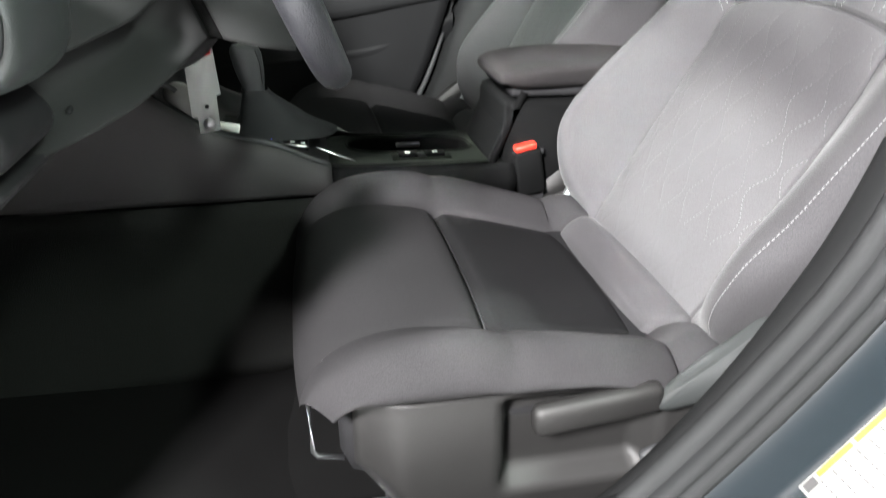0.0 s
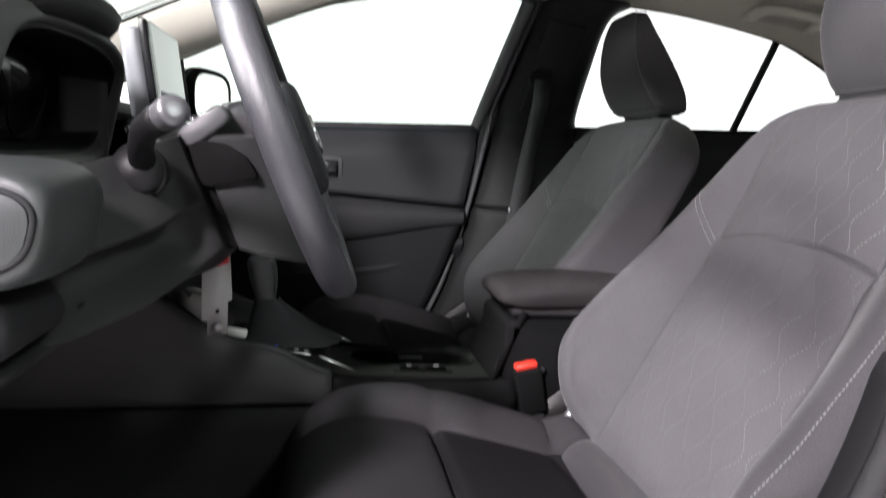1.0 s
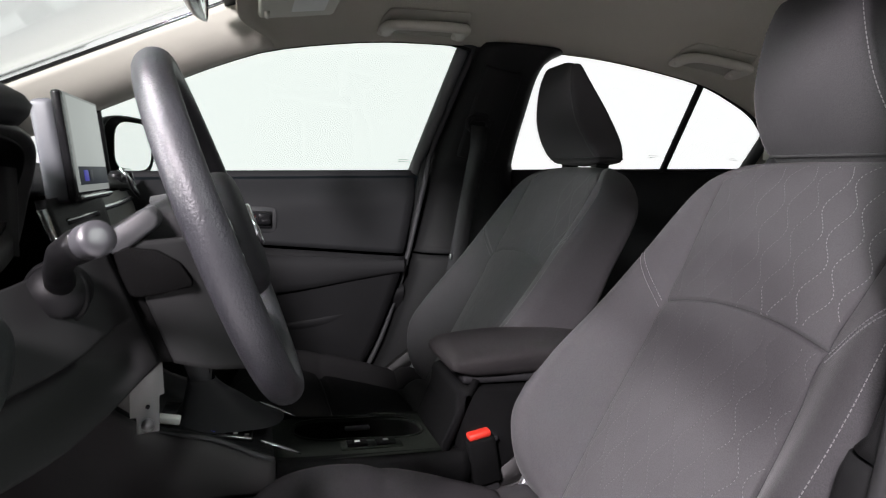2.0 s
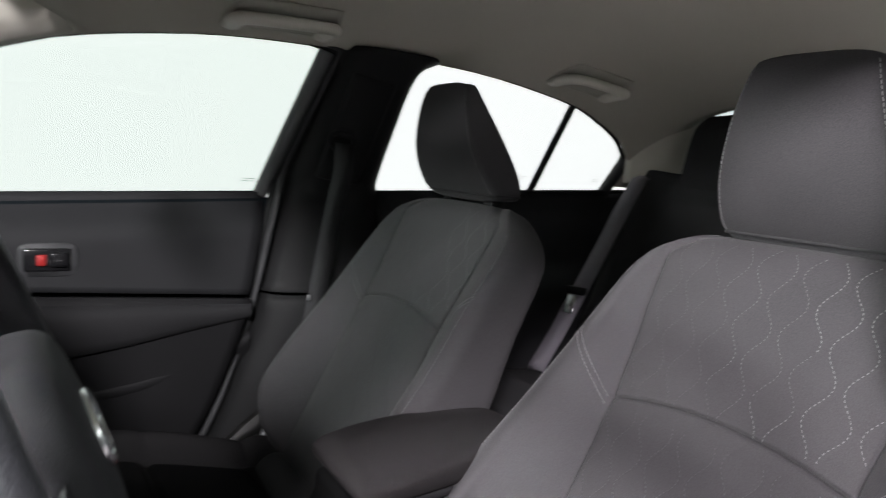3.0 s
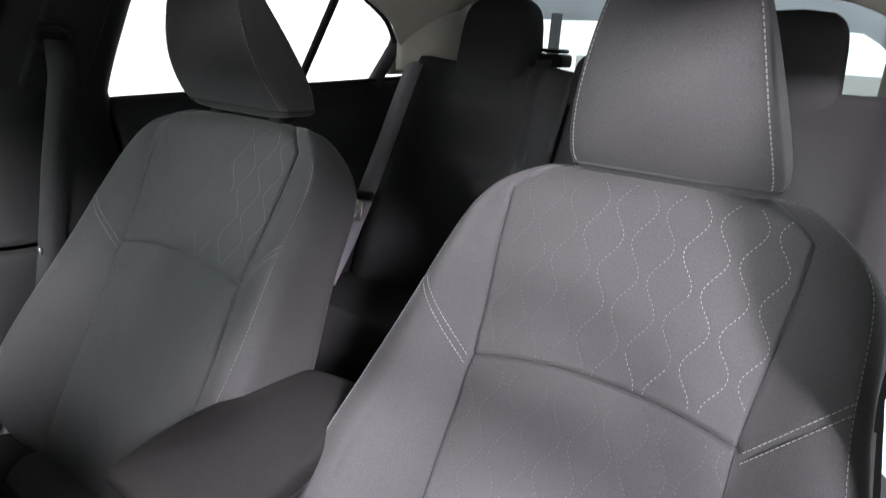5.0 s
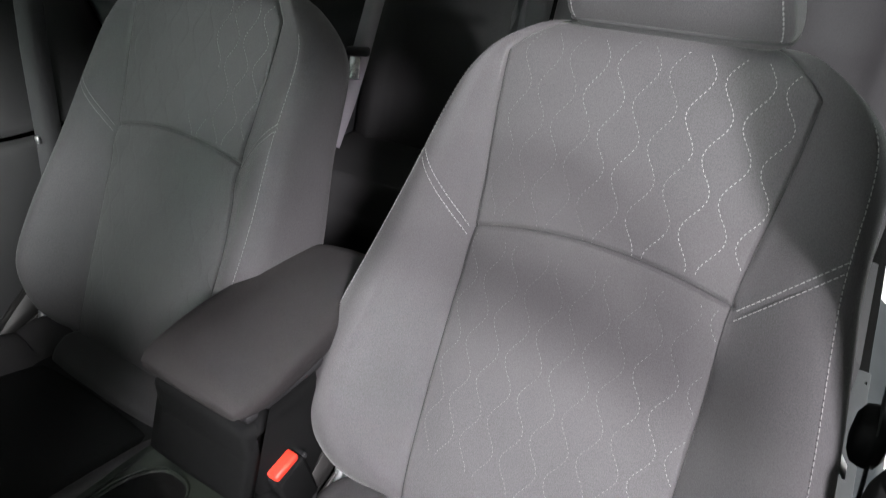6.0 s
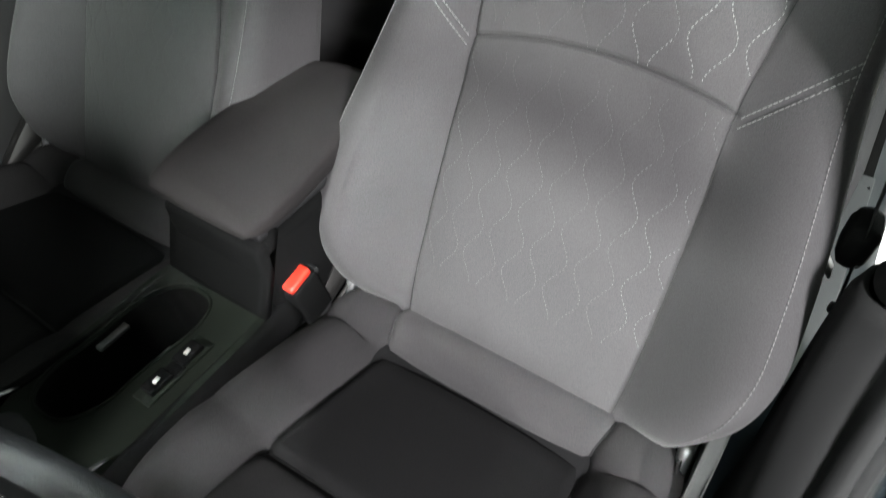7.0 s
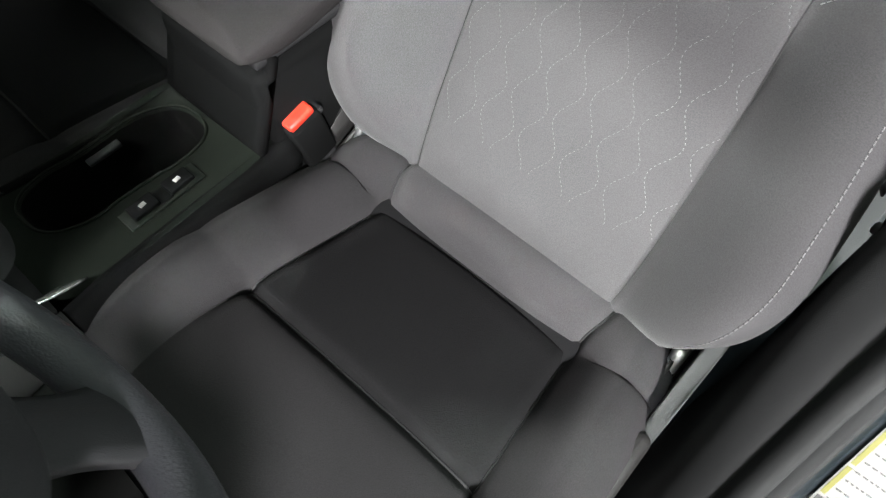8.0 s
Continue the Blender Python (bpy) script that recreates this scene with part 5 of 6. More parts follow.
def ring_plate(outer, inner, z_out, z_in, deep, name, mat, parent, floor_mat):
    n = len(outer)
    bm = bmesh.new()
    a = [bm.verts.new((*p, z_out)) for p in outer]
    b = [bm.verts.new((*p, z_in)) for p in inner]
    mx, my = sum(p[0] for p in inner) / n, sum(p[1] for p in inner) / n
    edge_ring = [(mx + (p[0] - mx) * 0.975, my + (p[1] - my) * 0.96, z_in - 0.004) for p in inner]
    foot_ring = [(mx + (p[0] - mx) * 0.94, my + (p[1] - my) * 0.9, z_in - deep) for p in inner]
    c = [bm.verts.new(p) for p in edge_ring]
    for i in range(n):
        k = (i + 1) % n
        bm.faces.new((a[i], a[k], b[k], b[i]))
        bm.faces.new((b[i], b[k], c[k], c[i]))
    plate = part(name, bm, mat, parent)
    # walls and floor in a darker material, so the hollow's shade is in the colour
    well = bmesh.new()
    c, d = [[well.verts.new(p) for p in ring] for ring in (edge_ring, foot_ring)]
    for i in range(n):
        k = (i + 1) % n
        well.faces.new((c[i], c[k], d[k], d[i]))
    well.faces.new(d)
    part("well", well, floor_mat, plate, "cup well, blackened as if in shade")
    return plate


def console():
    root = empty("centre_console", "dark centre console with cup holders, selector and padded armrest", "centre console", at=(-0.1, 0, 0.25))
    for sd in (1, -1):
        def side(u, v, sd=sd):
            x = -0.80 + 0.86 * u
            zt = console_edge(x)
            z0 = interp(x, [(-0.80, 0.555), (-0.3, 0.530), (0.06, 0.50)])
            y = interp(x, [(-0.80, 0.185), (-0.5, 0.150), (-0.3, 0.118), (-0.2, 0.097), (0.06, 0.092)])
            return (x, sd * (y + 0.012 * math.sin(v * math.pi) - 0.010 * smooth(0.88, 1.0, v)), z0 + (zt - z0) * v)
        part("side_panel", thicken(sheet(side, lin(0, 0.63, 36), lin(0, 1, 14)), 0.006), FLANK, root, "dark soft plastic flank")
        # the same flank further back: shade between seat and console put into its colour
        part("side_panel", thicken(sheet(side, lin(0.633, 1, 20), lin(0, 1, 14)), 0.006), BOX, root, "flank beside the seat, blackened for the shade there")

        def carpet(u, v, sd=sd):
            x = -0.95 + 1.35 * u
            z1 = interp(x, [(-0.80, 0.555), (-0.3, 0.530), (0.06, 0.50), (0.4, 0.48)]) - 0.004
            return (x, sd * (interp(x, [(-0.80, 0.188), (-0.5, 0.152), (-0.3, 0.120), (-0.2, 0.100), (0.4, 0.094)]) + 0.03 * (1 - v)), 0.22 + (z1 - 0.22) * v)
        part("carpet_side", thicken(sheet(carpet, lin(0, 1, 40), lin(0, 1, 10)), 0.006), CARPET_GREY, root, "carpeted lower flank")

    # deck with the two joined cup wells
    def outer(i, n=64):
        a = i * math.tau / n
        c, s = math.cos(a), math.sin(a)
        return (-0.105 + 0.158 * math.copysign(abs(c) ** 0.35, c), 0.094 * math.copysign(abs(s) ** 0.35, s))

    def inner(i, n=64):
        a = i * math.tau / n
        c, s = math.cos(a), math.sin(a)
        waist = 1 - 0.10 * math.exp(-(((c + 0.05) / 0.18) ** 2))
        return (-0.110 + 0.114 * math.copysign(abs(c) ** 0.62, c), 0.030 + 0.010 * -c + 0.052 * waist * math.copysign(abs(s) ** 0.72, s))
    ring_plate([outer(i) for i in range(64)], [inner(i) for i in range(64)], 0.566, 0.5635, 0.105, "deck", DECK, root, CARPET)
    part("cup_rim", tube([(*inner(i), 0.5645) for i in range(64)], 0.0020, 6, closed=True), DECK, root)
    for dy, dx in ((-0.012, -0.098), (0.074, -0.105)):
        part("cup_tab", rbox((0.046, 0.016, 0.007), (dx, dy, 0.548), 0.002), PLASTIC_GREY, root, "grey cup retaining tab")
    # two switches beside the cups
    part("switch_plate", rbox((0.104, 0.030, 0.003), (-0.100, -0.050, 0.5660), 0.0014), DECK, root)
    for x in (-0.124, -0.076):
        sw = part("switch", rbox((0.034, 0.022, 0.006), (x, -0.048, 0.570), 0.002), BOX, root, "black push switch")
        part("mark", rbox((0.0085, 0.0055, 0.0012), (x, -0.048, 0.5733), 0.0004, Matrix.Rotation(radians(8), 3, "Z")), WHITE, sw, "white symbol")
    part("blank", rbox((0.018, 0.022, 0.004), (-0.100, -0.050, 0.5665), 0.0015), BOX, root)

    # sloping front deck with selector gate
    def front(u, f):
        x = -0.26 - 0.33 * u
        return (x, f * interp(x, [(-0.6, 0.125), (-0.45, 0.118), (-0.26, 0.094)]), console_edge(x) - 0.030 * smooth(0.0, 0.35, u) * (1 - abs(f) ** 8))
    part("front_deck", thicken(sheet(front, lin(0, 1, 26), lin(-1, 1, 21)), 0.006), PLASTIC, root)
    part("gate", rbox((0.19, 0.125, 0.010), (-0.385, 0.005, 0.607), 0.004, Matrix.Rotation(radians(10), 3, "Y")), GLOSS, root, "gloss black selector gate")
    for i in range(4):
        part("gate_light", rbox((0.007, 0.005, 0.001), (-0.352 + i * 0.017, -0.052, 0.6085 - i * 0.0030), 0.0003), BLUE_LIGHT if i == 0 else WHITE, root, "small selector mark")
    part("parking_button", rbox((0.034, 0.018, 0.012), (-0.417, -0.040, 0.627), 0.003, Matrix.Rotation(radians(10), 3, "Y")), WHITE, root, "white button")
    # rounded lip of the tray ahead of the selector; light from above is put into its pale colour
    part("tray_lip", rbox((0.060, 0.046, 0.060), (-0.474, -0.095, 0.682), 0.022, Matrix.Rotation(radians(20), 3, "Y"), 5), LIT_TRAY, root, "rounded tray lip, paled as if lit from above")
    part("tray_rim", tube([(-0.500 + 0.030 * math.cos(a) * 1.0, -0.122, 0.692 + 0.026 * math.sin(a)) for a in lin(0.6, 3.4, 14)], 0.004, 8, up=(0, 1, 0)), PLASTIC_SOFT, root)
    # paler edge along the top of both flanks
    for sd in (1, -1):
        pts = [(x, sd * (interp(x, [(-0.5, 0.150), (-0.3, 0.118), (-0.2, 0.097)]) - 0.006), console_edge(x) - 0.001) for x in lin(-0.43, -0.262, 22)]
        part("edge_trim", tube(pts, lambda f: 0.0010 + 0.0030 * smooth(0.0, 0.5, f), 8), PLASTIC_GREY, root, "pale edge")
    # bright blades at the deck's front corners
    for sd in (1, -1):
        pts = [(-0.280 + 0.062 * f, sd * (0.088 - 0.006 * f), 0.602 - 0.028 * f) for f in lin(0, 1, 8)]
        part("chrome_blade", tube(pts, lambda f: 0.0018 + 0.0030 * math.sin(f * math.pi), 8, squash=0.6), CHROME, root, "satin chrome blade")
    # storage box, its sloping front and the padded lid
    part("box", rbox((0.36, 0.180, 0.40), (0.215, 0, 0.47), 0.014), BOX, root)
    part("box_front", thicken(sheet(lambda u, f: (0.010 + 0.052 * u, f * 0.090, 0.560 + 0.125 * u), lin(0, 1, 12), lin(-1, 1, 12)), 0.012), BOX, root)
    def lid(u, a):
        x = 0.028 + 0.335 * u
        hw = interp(u, [(0, 0.083), (0.03, 0.090), (0.2, 0.098), (0.6, 0.099), (0.85, 0.090), (0.95, 0.076), (1, 0.055)])
        zt = interp(u, [(0, 0.712), (0.06, 0.724), (0.4, 0.735), (0.9, 0.728), (1, 0.712)])
        zl = interp(u, [(0, 0.694), (0.1, 0.684), (1, 0.684)])
        c, s = math.cos(a), math.sin(a)
        mid, half = (zt + zl) / 2, (zt - zl) / 2
        hw *= 1 - (0.16 * smooth(0.05, 0.6, u) if c < 0 else 0.0)
        return (x, -0.004 + hw * math.copysign(abs(c) ** 0.42, c), mid + half * math.copysign(abs(s) ** 0.62, s))

    def lid_closed(k, a):
        if 0 <= k <= 1:
            return lid(k, a)
        p = Vector(lid(0 if k < 0 else 1, a))
        m = Vector((0.024 if k < 0 else 0.37, -0.004, 0.703))
        return tuple(p.lerp(m, -k if k < 0 else k - 1))
    part("armrest", sheet(lid_closed, [-1, -0.6, -0.25] + lin(0, 1, 34) + [1.3, 1.6, 2], [i * math.tau / 48 for i in range(48)], wrap=True), LID, root, "padded dark cloth armrest lid")
    part("lid_base", rbox((0.31, 0.165, 0.014), (0.200, -0.003, 0.681), 0.005), PLASTIC, root)
    return root


DECK = material("olive_black_deck", (0.0072, 0.0088, 0.0070), 0.6, grain=0.4, grain_size=1100, vary=0.12, spec=0.08)
LID = material("armrest_cloth", (0.0140, 0.0130, 0.0134), 0.85, grain=0.45, grain_size=760, vary=0.14, weave=True, spec=0.1)
console()


def selector():
    root = empty("gear_selector", "dark gear selector with a grained knob and folded boot", "gear selector", at=(-0.37, 0.0, 0.61))

    def boot(u, a):
        c, s = math.cos(a), math.sin(a)
        k = (1 - u) ** 1.4
        wr = 1 + 0.035 * math.sin(u * 11 + 2.2 * math.sin(a * 2))
        return (-0.345 - 0.028 * u + (0.022 + (0.082 if c > 0 else 0.050) * k) * wr * math.copysign(abs(c) ** 0.7, c), 0.0 + (0.020 + 0.036 * k) * wr * math.copysign(abs(s) ** 0.7, s), 0.605 + 0.075 * u)
    part("boot", sheet(boot, lin(0, 1, 26), [i * math.tau / 28 for i in range(28)], wrap=True), PLASTIC_SOFT, root, "folded dark boot")

    def knob(u, a):
        c, s = math.cos(a), math.sin(a)
        r = interp(u, [(0, 0.0125), (0.25, 0.0150), (0.5, 0.0195), (0.75, 0.0215), (0.87, 0.0210), (0.95, 0.0165), (0.985, 0.010), (1, 0.002)])
        return (-0.371 - 0.013 * u + r * 1.15 * c, r * 0.95 * s, 0.655 + 0.099 * u)
    part("knob", sheet(knob, lin(0, 1, 26), [i * math.tau / 24 for i in range(24)], wrap=True), PLASTIC_GREY, root, "grained dark grey knob")
    part("seam", tube([(-0.3655, -0.0150, 0.744), (-0.3600, -0.0135, 0.722), (-0.3590, -0.0110, 0.690)], 0.0009, 6), SEAM, root, "dark seam down the knob")


selector()


# ---- steering wheel and column ----
WC = Vector((-0.324, -0.357, 0.950))
WU = Vector((-0.372, 0, 0.928))
WN = Vector((0.928, 0, 0.372))
WR = Vector((0, 1, 0))


def wheel_at(r, a, d=0.0):
    return WC + WU * (r * math.cos(a)) + WR * (r * math.sin(a)) + WN * d


def steering_wheel():
    root = empty("steering_wheel", "grained black steering wheel with a padded hub", "steering wheel", at=tuple(WC))
    seg, ring = 96, 18
    bm = bmesh.new()
    loops = []
    for i in range(seg):
        a = i * math.tau / seg
        fat = 0.0165 + 0.0015 * (math.exp(-(((abs(math.sin(a)) - 0.95) / 0.12) ** 2)))
        loops.append([bm.verts.new(wheel_at(0.1805 + fat * math.cos(b), a, 0.0185 * math.sin(b))) for b in [k * math.tau / ring for k in range(ring)]])
    for i in range(seg):
        for k in range(ring):
            bm.faces.new((loops[i][k], loops[(i + 1) % seg][k], loops[(i + 1) % seg][(k + 1) % ring], loops[i][(k + 1) % ring]))
    part("rim", bm, LEATHER, root, "thick grained black rim")

    def hub(u, a):
        c, s = math.cos(a), math.sin(a)
        r = 1 - (1 - u) ** 2
        wy = 0.090 * math.copysign(abs(s) ** 0.75, s)
        wz = 0.070 * math.copysign(abs(c) ** 0.75, c) - 0.006
        return WC + WR * wy * r * (1.0 - 0.10 * (c < 0) * abs(c)) + WU * wz * r + WN * (0.030 - 0.006 * u**2 - 0.040 * u**6)
    part("hub_pad", sheet(hub, lin(0.02, 1, 24), [i * math.tau / 48 for i in range(48)], wrap=True), PLASTIC_SOFT, root, "padded black hub")
    for ang, w in ((math.radians(88), 0.05), (math.radians(-88), 0.05), (math.radians(180), 0.07)):
        def spoke(u, v, ang=ang, w=w):
            r = 0.070 + 0.105 * u
            side = (v - 0.5) * w * (1 - 0.25 * math.sin(u * math.pi))
            tang = WU * (-math.sin(ang)) + WR * math.cos(ang)
            return wheel_at(r, ang, 0.004 - 0.010 * (1 - u)) + tang * side + WN * (0.006 * math.sin(v * math.pi))
        sp = part("spoke", thicken(sheet(spoke, lin(0, 1, 10), lin(0, 1, 8)), 0.014), PLASTIC_SOFT, root)
        if w < 0.06:
            part("switch_pod", rbox((0.012, 0.050, 0.034), WC + WR * math.sin(ang) * 0.118 + WN * 0.010 + WU * 0.004, 0.005, Matrix.Rotation(radians(-21.8), 3, "Y")), GLOSS, sp, "gloss black switch pod")
            part("accent", rbox((0.004, 0.050, 0.005), WC + WR * math.sin(ang) * 0.122 + WN * 0.013 - WU * 0.019, 0.0015, Matrix.Rotation(radians(-21.8), 3, "Y")), CHROME, sp, "satin accent")
    # plain oval badge
    part("badge_ring", tube([WC + WN * 0.0305 + WR * 0.031 * math.sin(a) + WU * (0.021 * math.cos(a) - 0.004) for a in [i * math.tau / 40 for i in range(40)]], 0.0032, 8, closed=True, up=tuple(WN)), CHROME, root, "plain oval chrome badge")
    part("badge_bar", tube([WC + WN * 0.0305 + WR * 0.017 * math.sin(a) + WU * (0.007 * math.cos(a) + 0.006) for a in [i * math.tau / 30 for i in range(30)]], 0.0026, 8, closed=True, up=tuple(WN)), CHROME, root)
    part("badge_bar", tube([WC + WN * 0.0305 + WR * 0.008 * math.sin(a) + WU * (0.016 * math.cos(a) - 0.005) for a in [i * math.tau / 30 for i in range(30)]], 0.0024, 8, closed=True, up=tuple(WN)), CHROME, root)
    return root


steering_wheel()


def column():
    root = empty("steering_column", "black steering column shroud with an indicator stalk", "steering column", at=(-0.45, -0.357, 0.9))

    def shroud(u, a):
        c, s = math.cos(a), math.sin(a)
        o = Vector((-0.355 - 0.12 * u, -0.357, 0.912 - 0.05 * u))
        hy, hz = 0.068 + 0.010 * u, interp(u, [(0, 0.066), (0.3, 0.080), (1, 0.066)])
        return (o.x + 0.02 * s * (1 - u), o.y + hy * math.copysign(abs(c) ** 0.45, c), o.z + hz * math.copysign(abs(s) ** 0.45, s) - 0.022 * (s < 0) * (1 - abs(c)) + 0.014 * max(0.0, s) * (1 - u))

    def closed(k, a):
        if k >= 0:
            return shroud(k, a)
        p = Vector(shroud(0, a))
        return tuple(p.lerp(Vector((-0.35, -0.357, 0.925)), -k))
    part("shroud", sheet(closed, [-0.99, -0.6, -0.2, -0.05] + lin(0, 1, 24), [i * math.tau / 56 for i in range(56)], wrap=True), PLASTIC, root)
    part("upper_cover", prism([(-0.430, 0.946), (-0.423, 0.953), (-0.392, 0.979), (-0.384, 0.978), (-0.377, 0.968), (-0.381, 0.960), (-0.412, 0.934), (-0.420, 0.936)], -0.449, -0.265, "y", 0.004), PLASTIC_GREY, root, "grey upper column cover")
    # black disc, so that the screw hole reads as dark inside
    part("screw_hole", tube([(-0.362, -0.436, 0.868), (-0.362, -0.4435, 0.868)], 0.0048, 14, up=(1, 0, 0)), CARPET, root, "black disc in place of a shaded screw hole")
    part("collar", tube([WC - WN * 0.055, WC - WN * 0.018], lambda f: 0.060 - 0.006 * f, 32, up=(0, 1, 0)), PLASTIC_GREY, root)
    stalk = part("indicator_stalk", tube([(-0.4425, -0.515, 0.920), (-0.4405, -0.530, 0.934), (-0.432, -0.550, 0.948), (-0.417, -0.568, 0.957), (-0.409, -0.576, 0.961)], lambda f: interp(f, [(0, 0.012), (0.3, 0.0105), (0.7, 0.0130), (1, 0.0125)]), 20, up=(0, 0, 1)), STALK, root)
    part("stalk_socket", tube([(-0.452, -0.470, 0.905), (-0.449, -0.495, 0.910), (-0.4465, -0.511, 0.9125), (-0.4455, -0.520, 0.915), (-0.445, -0.524, 0.916)], lambda f: interp(f, [(0, 0.025), (0.5, 0.024), (0.78, 0.020), (0.93, 0.013), (1, 0.004)]), 28), STALK, root, "round black stalk socket")
    part("socket_ring", tube([(-0.449 + 0.0245 * math.cos(a), -0.503 - 0.010 * math.cos(a), 0.910 + 0.0245 * math.sin(a)) for a in [i * math.tau / 36 for i in range(36)]], 0.0030, 8, closed=True, up=(0, 1, 0)), STALK, root)
    part("stalk_knob", tube([(-0.413, -0.570, 0.9590), (-0.409, -0.576, 0.961), (-0.4015, -0.587, 0.9645), (-0.4000, -0.5895, 0.9655), (-0.3995, -0.5905, 0.966)],
                            lambda f: interp(f, [(0, 0.0118), (0.2, 0.0132), (0.8, 0.0128), (0.93, 0.0112), (1, 0.006)]), 28, up=(0, 0, 1)), POLISHED, stalk, "polished grey stalk end")
    part("wiper_stalk", tube([(-0.455, -0.280, 0.925), (-0.43, -0.21, 0.945), (-0.42, -0.16, 0.955)], lambda f: 0.010 + 0.003 * f, 14), PLASTIC, root)
    return root


column()


# ---- dashboard ----
def dash():
    root = empty("dashboard", "dark soft-touch dashboard with cluster, vents and lower panels", "dashboard", at=(-0.8, 0, 0.8))

    # top pad, sloping up to the screen
    def pad(u, f):
        y = f * (0.72 - 0.02 * u)
        x = -1.15 + (0.57 - 0.25 * smooth(-0.60, -0.56, y) * smooth(-0.14, -0.18, y)) * u
        z = interp(u, [(0, 1.052), (0.5, 1.030), (0.85, 1.004), (0.97, 0.990), (1, 0.975)])
        return (x, y, z - 0.012 * abs(f) ** 3)
    part("top_pad", thicken(sheet(pad, lin(0, 1, 30), lin(-1, 1, 50)), 0.012), PLASTIC_SOFT, root)

    # passenger-side face and glovebox
    def face(u, f):
        y = 0.15 + 0.56 * f
        z = 0.952 - 0.36 * u
        x = interp(u, [(0, -0.585), (0.15, -0.56), (0.3, -0.565), (0.6, -0.60), (1, -0.72)])
        return (x - 0.03 * f * f, y, z)
    part("passenger_face", thicken(sheet(face, lin(0, 1, 26), lin(0, 1, 20)), 0.012), DASH_GREY, root, "pale grey passenger-side face")
    part("passenger_strip", tube([(-0.556 - 0.03 * f * f, 0.13 + 0.56 * f, 0.935) for f in lin(0, 1, 16)], 0.006, 8), CHROME, root, "satin trim strip")
    vent = part("passenger_vent", rbox((0.03, 0.12, 0.05), (-0.600, 0.62, 0.975), 0.01), GLOSS, root)
    # a sharp-cornered satin surround
    part("vent_trim", tube([(-0.582, 0.545, 1.002), (-0.590, 0.690, 1.000), (-0.578, 0.688, 0.955), (-0.566, 0.668, 0.940), (-0.566, 0.575, 0.962), (-0.570, 0.548, 0.985)], 0.0058, 8, closed=True, up=(1, 0, 0)), CHROME, vent, "satin vent surround")

    # centre stack under the screen
    def stack(u, f):
        z = 0.965 - 0.30 * u
        x = interp(u, [(0, -0.56), (0.3, -0.535), (0.6, -0.53), (1, -0.50)])
        return (x, f * interp(u, [(0, 0.16), (1, 0.125)]), z)
    part("centre_fascia", thicken(sheet(stack, lin(0, 1, 20), lin(-1, 1, 16)), 0.012), PLASTIC, root)
    # satin blades down both edges of the centre stack
    for sd in (1, -1):
        part("stack_blade", tube([(-0.552, sd * 0.158, 0.955), (-0.528, sd * 0.146, 0.88), (-0.512, sd * 0.135, 0.79)], lambda f: 0.0065 - 0.003 * f, 8), CHROME, root, "satin edge blade")
    part("vent_slot", rbox((0.012, 0.20, 0.030), (-0.543, 0.0, 0.925), 0.004), GLOSS, root)
    part("vent_accent", rbox((0.008, 0.25, 0.008), (-0.540, 0.0, 0.902), 0.003), CHROME, root, "satin strip")
    panel = part("climate_panel", rbox((0.012, 0.22, 0.055), (-0.528, 0.0, 0.862), 0.004), GLOSS, root)
    for y in (-0.075, 0.075):
        part("dial", tube([(-0.522, y, 0.862), (-0.500, y, 0.864)], 0.020, 20, up=(0, 0, 1)), PLASTIC_GREY, panel, "grey dial")

    # lower driver's panel with its shallow recess and pull slot
    def knee(u, f):
        y = -0.72 + 0.268 * f
        x0, z0 = interp(f, [(0, -0.575), (0.35, -0.535), (0.7, -0.475), (1, -0.423)]), interp(f, [(0, 0.915), (0.6, 0.915), (1, 0.946)])
        x1, z1 = interp(f, [(0, -0.530), (0.45, -0.475), (0.63, -0.428), (1, -0.377)]), interp(f, [(0, 0.775), (0.45, 0.779), (0.63, 0.798), (1, 0.836)])
        x = x0 + (x1 - x0) * u + 0.014 * math.sin(u * math.pi) * smooth(1.0, 0.7, f)
        # the shallow recess under a curved lip
        lip = 0.52 + 0.10 * (2 * f - 1.25) ** 2
        x -= 0.034 * smooth(lip, lip + 0.035, u) * smooth(1.0, 0.78, u) * smooth(0.18, 0.30, f) * smooth(0.97, 0.86, f)
        return (x, y, z0 + (z1 - z0) * u)
    part("lower_panel", thicken(sheet(knee, lin(0, 1, 60), lin(0, 1, 50)), 0.010), KNEE, root, "dark lower driver's panel")
    part("pull_lip", rbox((0.005, 0.044, 0.004), (-0.474, -0.560, 0.806), 0.0018, Matrix.Rotation(radians(14), 3, "X")), PLASTIC, root, "thin pull lip")
    part("under_panel", thicken(sheet(lambda u, f: (-0.485 - 0.5 * u, -0.72 + 0.60 * f, 0.780 + 0.08 * u), lin(0, 1, 10), lin(0, 1, 10)), 0.008), PLASTIC, root)
    # the panel under the column, a finger's breadth behind the first
    def mid(u, f):
        xg = interp(u, [(0, -0.411), (0.5, -0.389), (1, -0.366)])
        return (xg + (-0.298 - xg) * f, -0.444 + 0.034 * f - 0.012 * math.sin(f * math.pi), 0.946 + 0.012 * f - (0.114 + 0.030 * f) * u)
    # black strip added to fill the gap with shade
    part("gap_liner", thicken(sheet(lambda u, f: (mid(u, 0)[0] - 0.020 + 0.024 * f, -0.4405, mid(u, 0)[2]), lin(0, 1, 12), lin(0, 1, 4)), 0.003), CARPET, root, "black strip in place of the shade between the panels")
    part("column_panel", thicken(sheet(mid, lin(0, 1, 24), lin(0, 1, 24)), 0.010), KNEE, root)
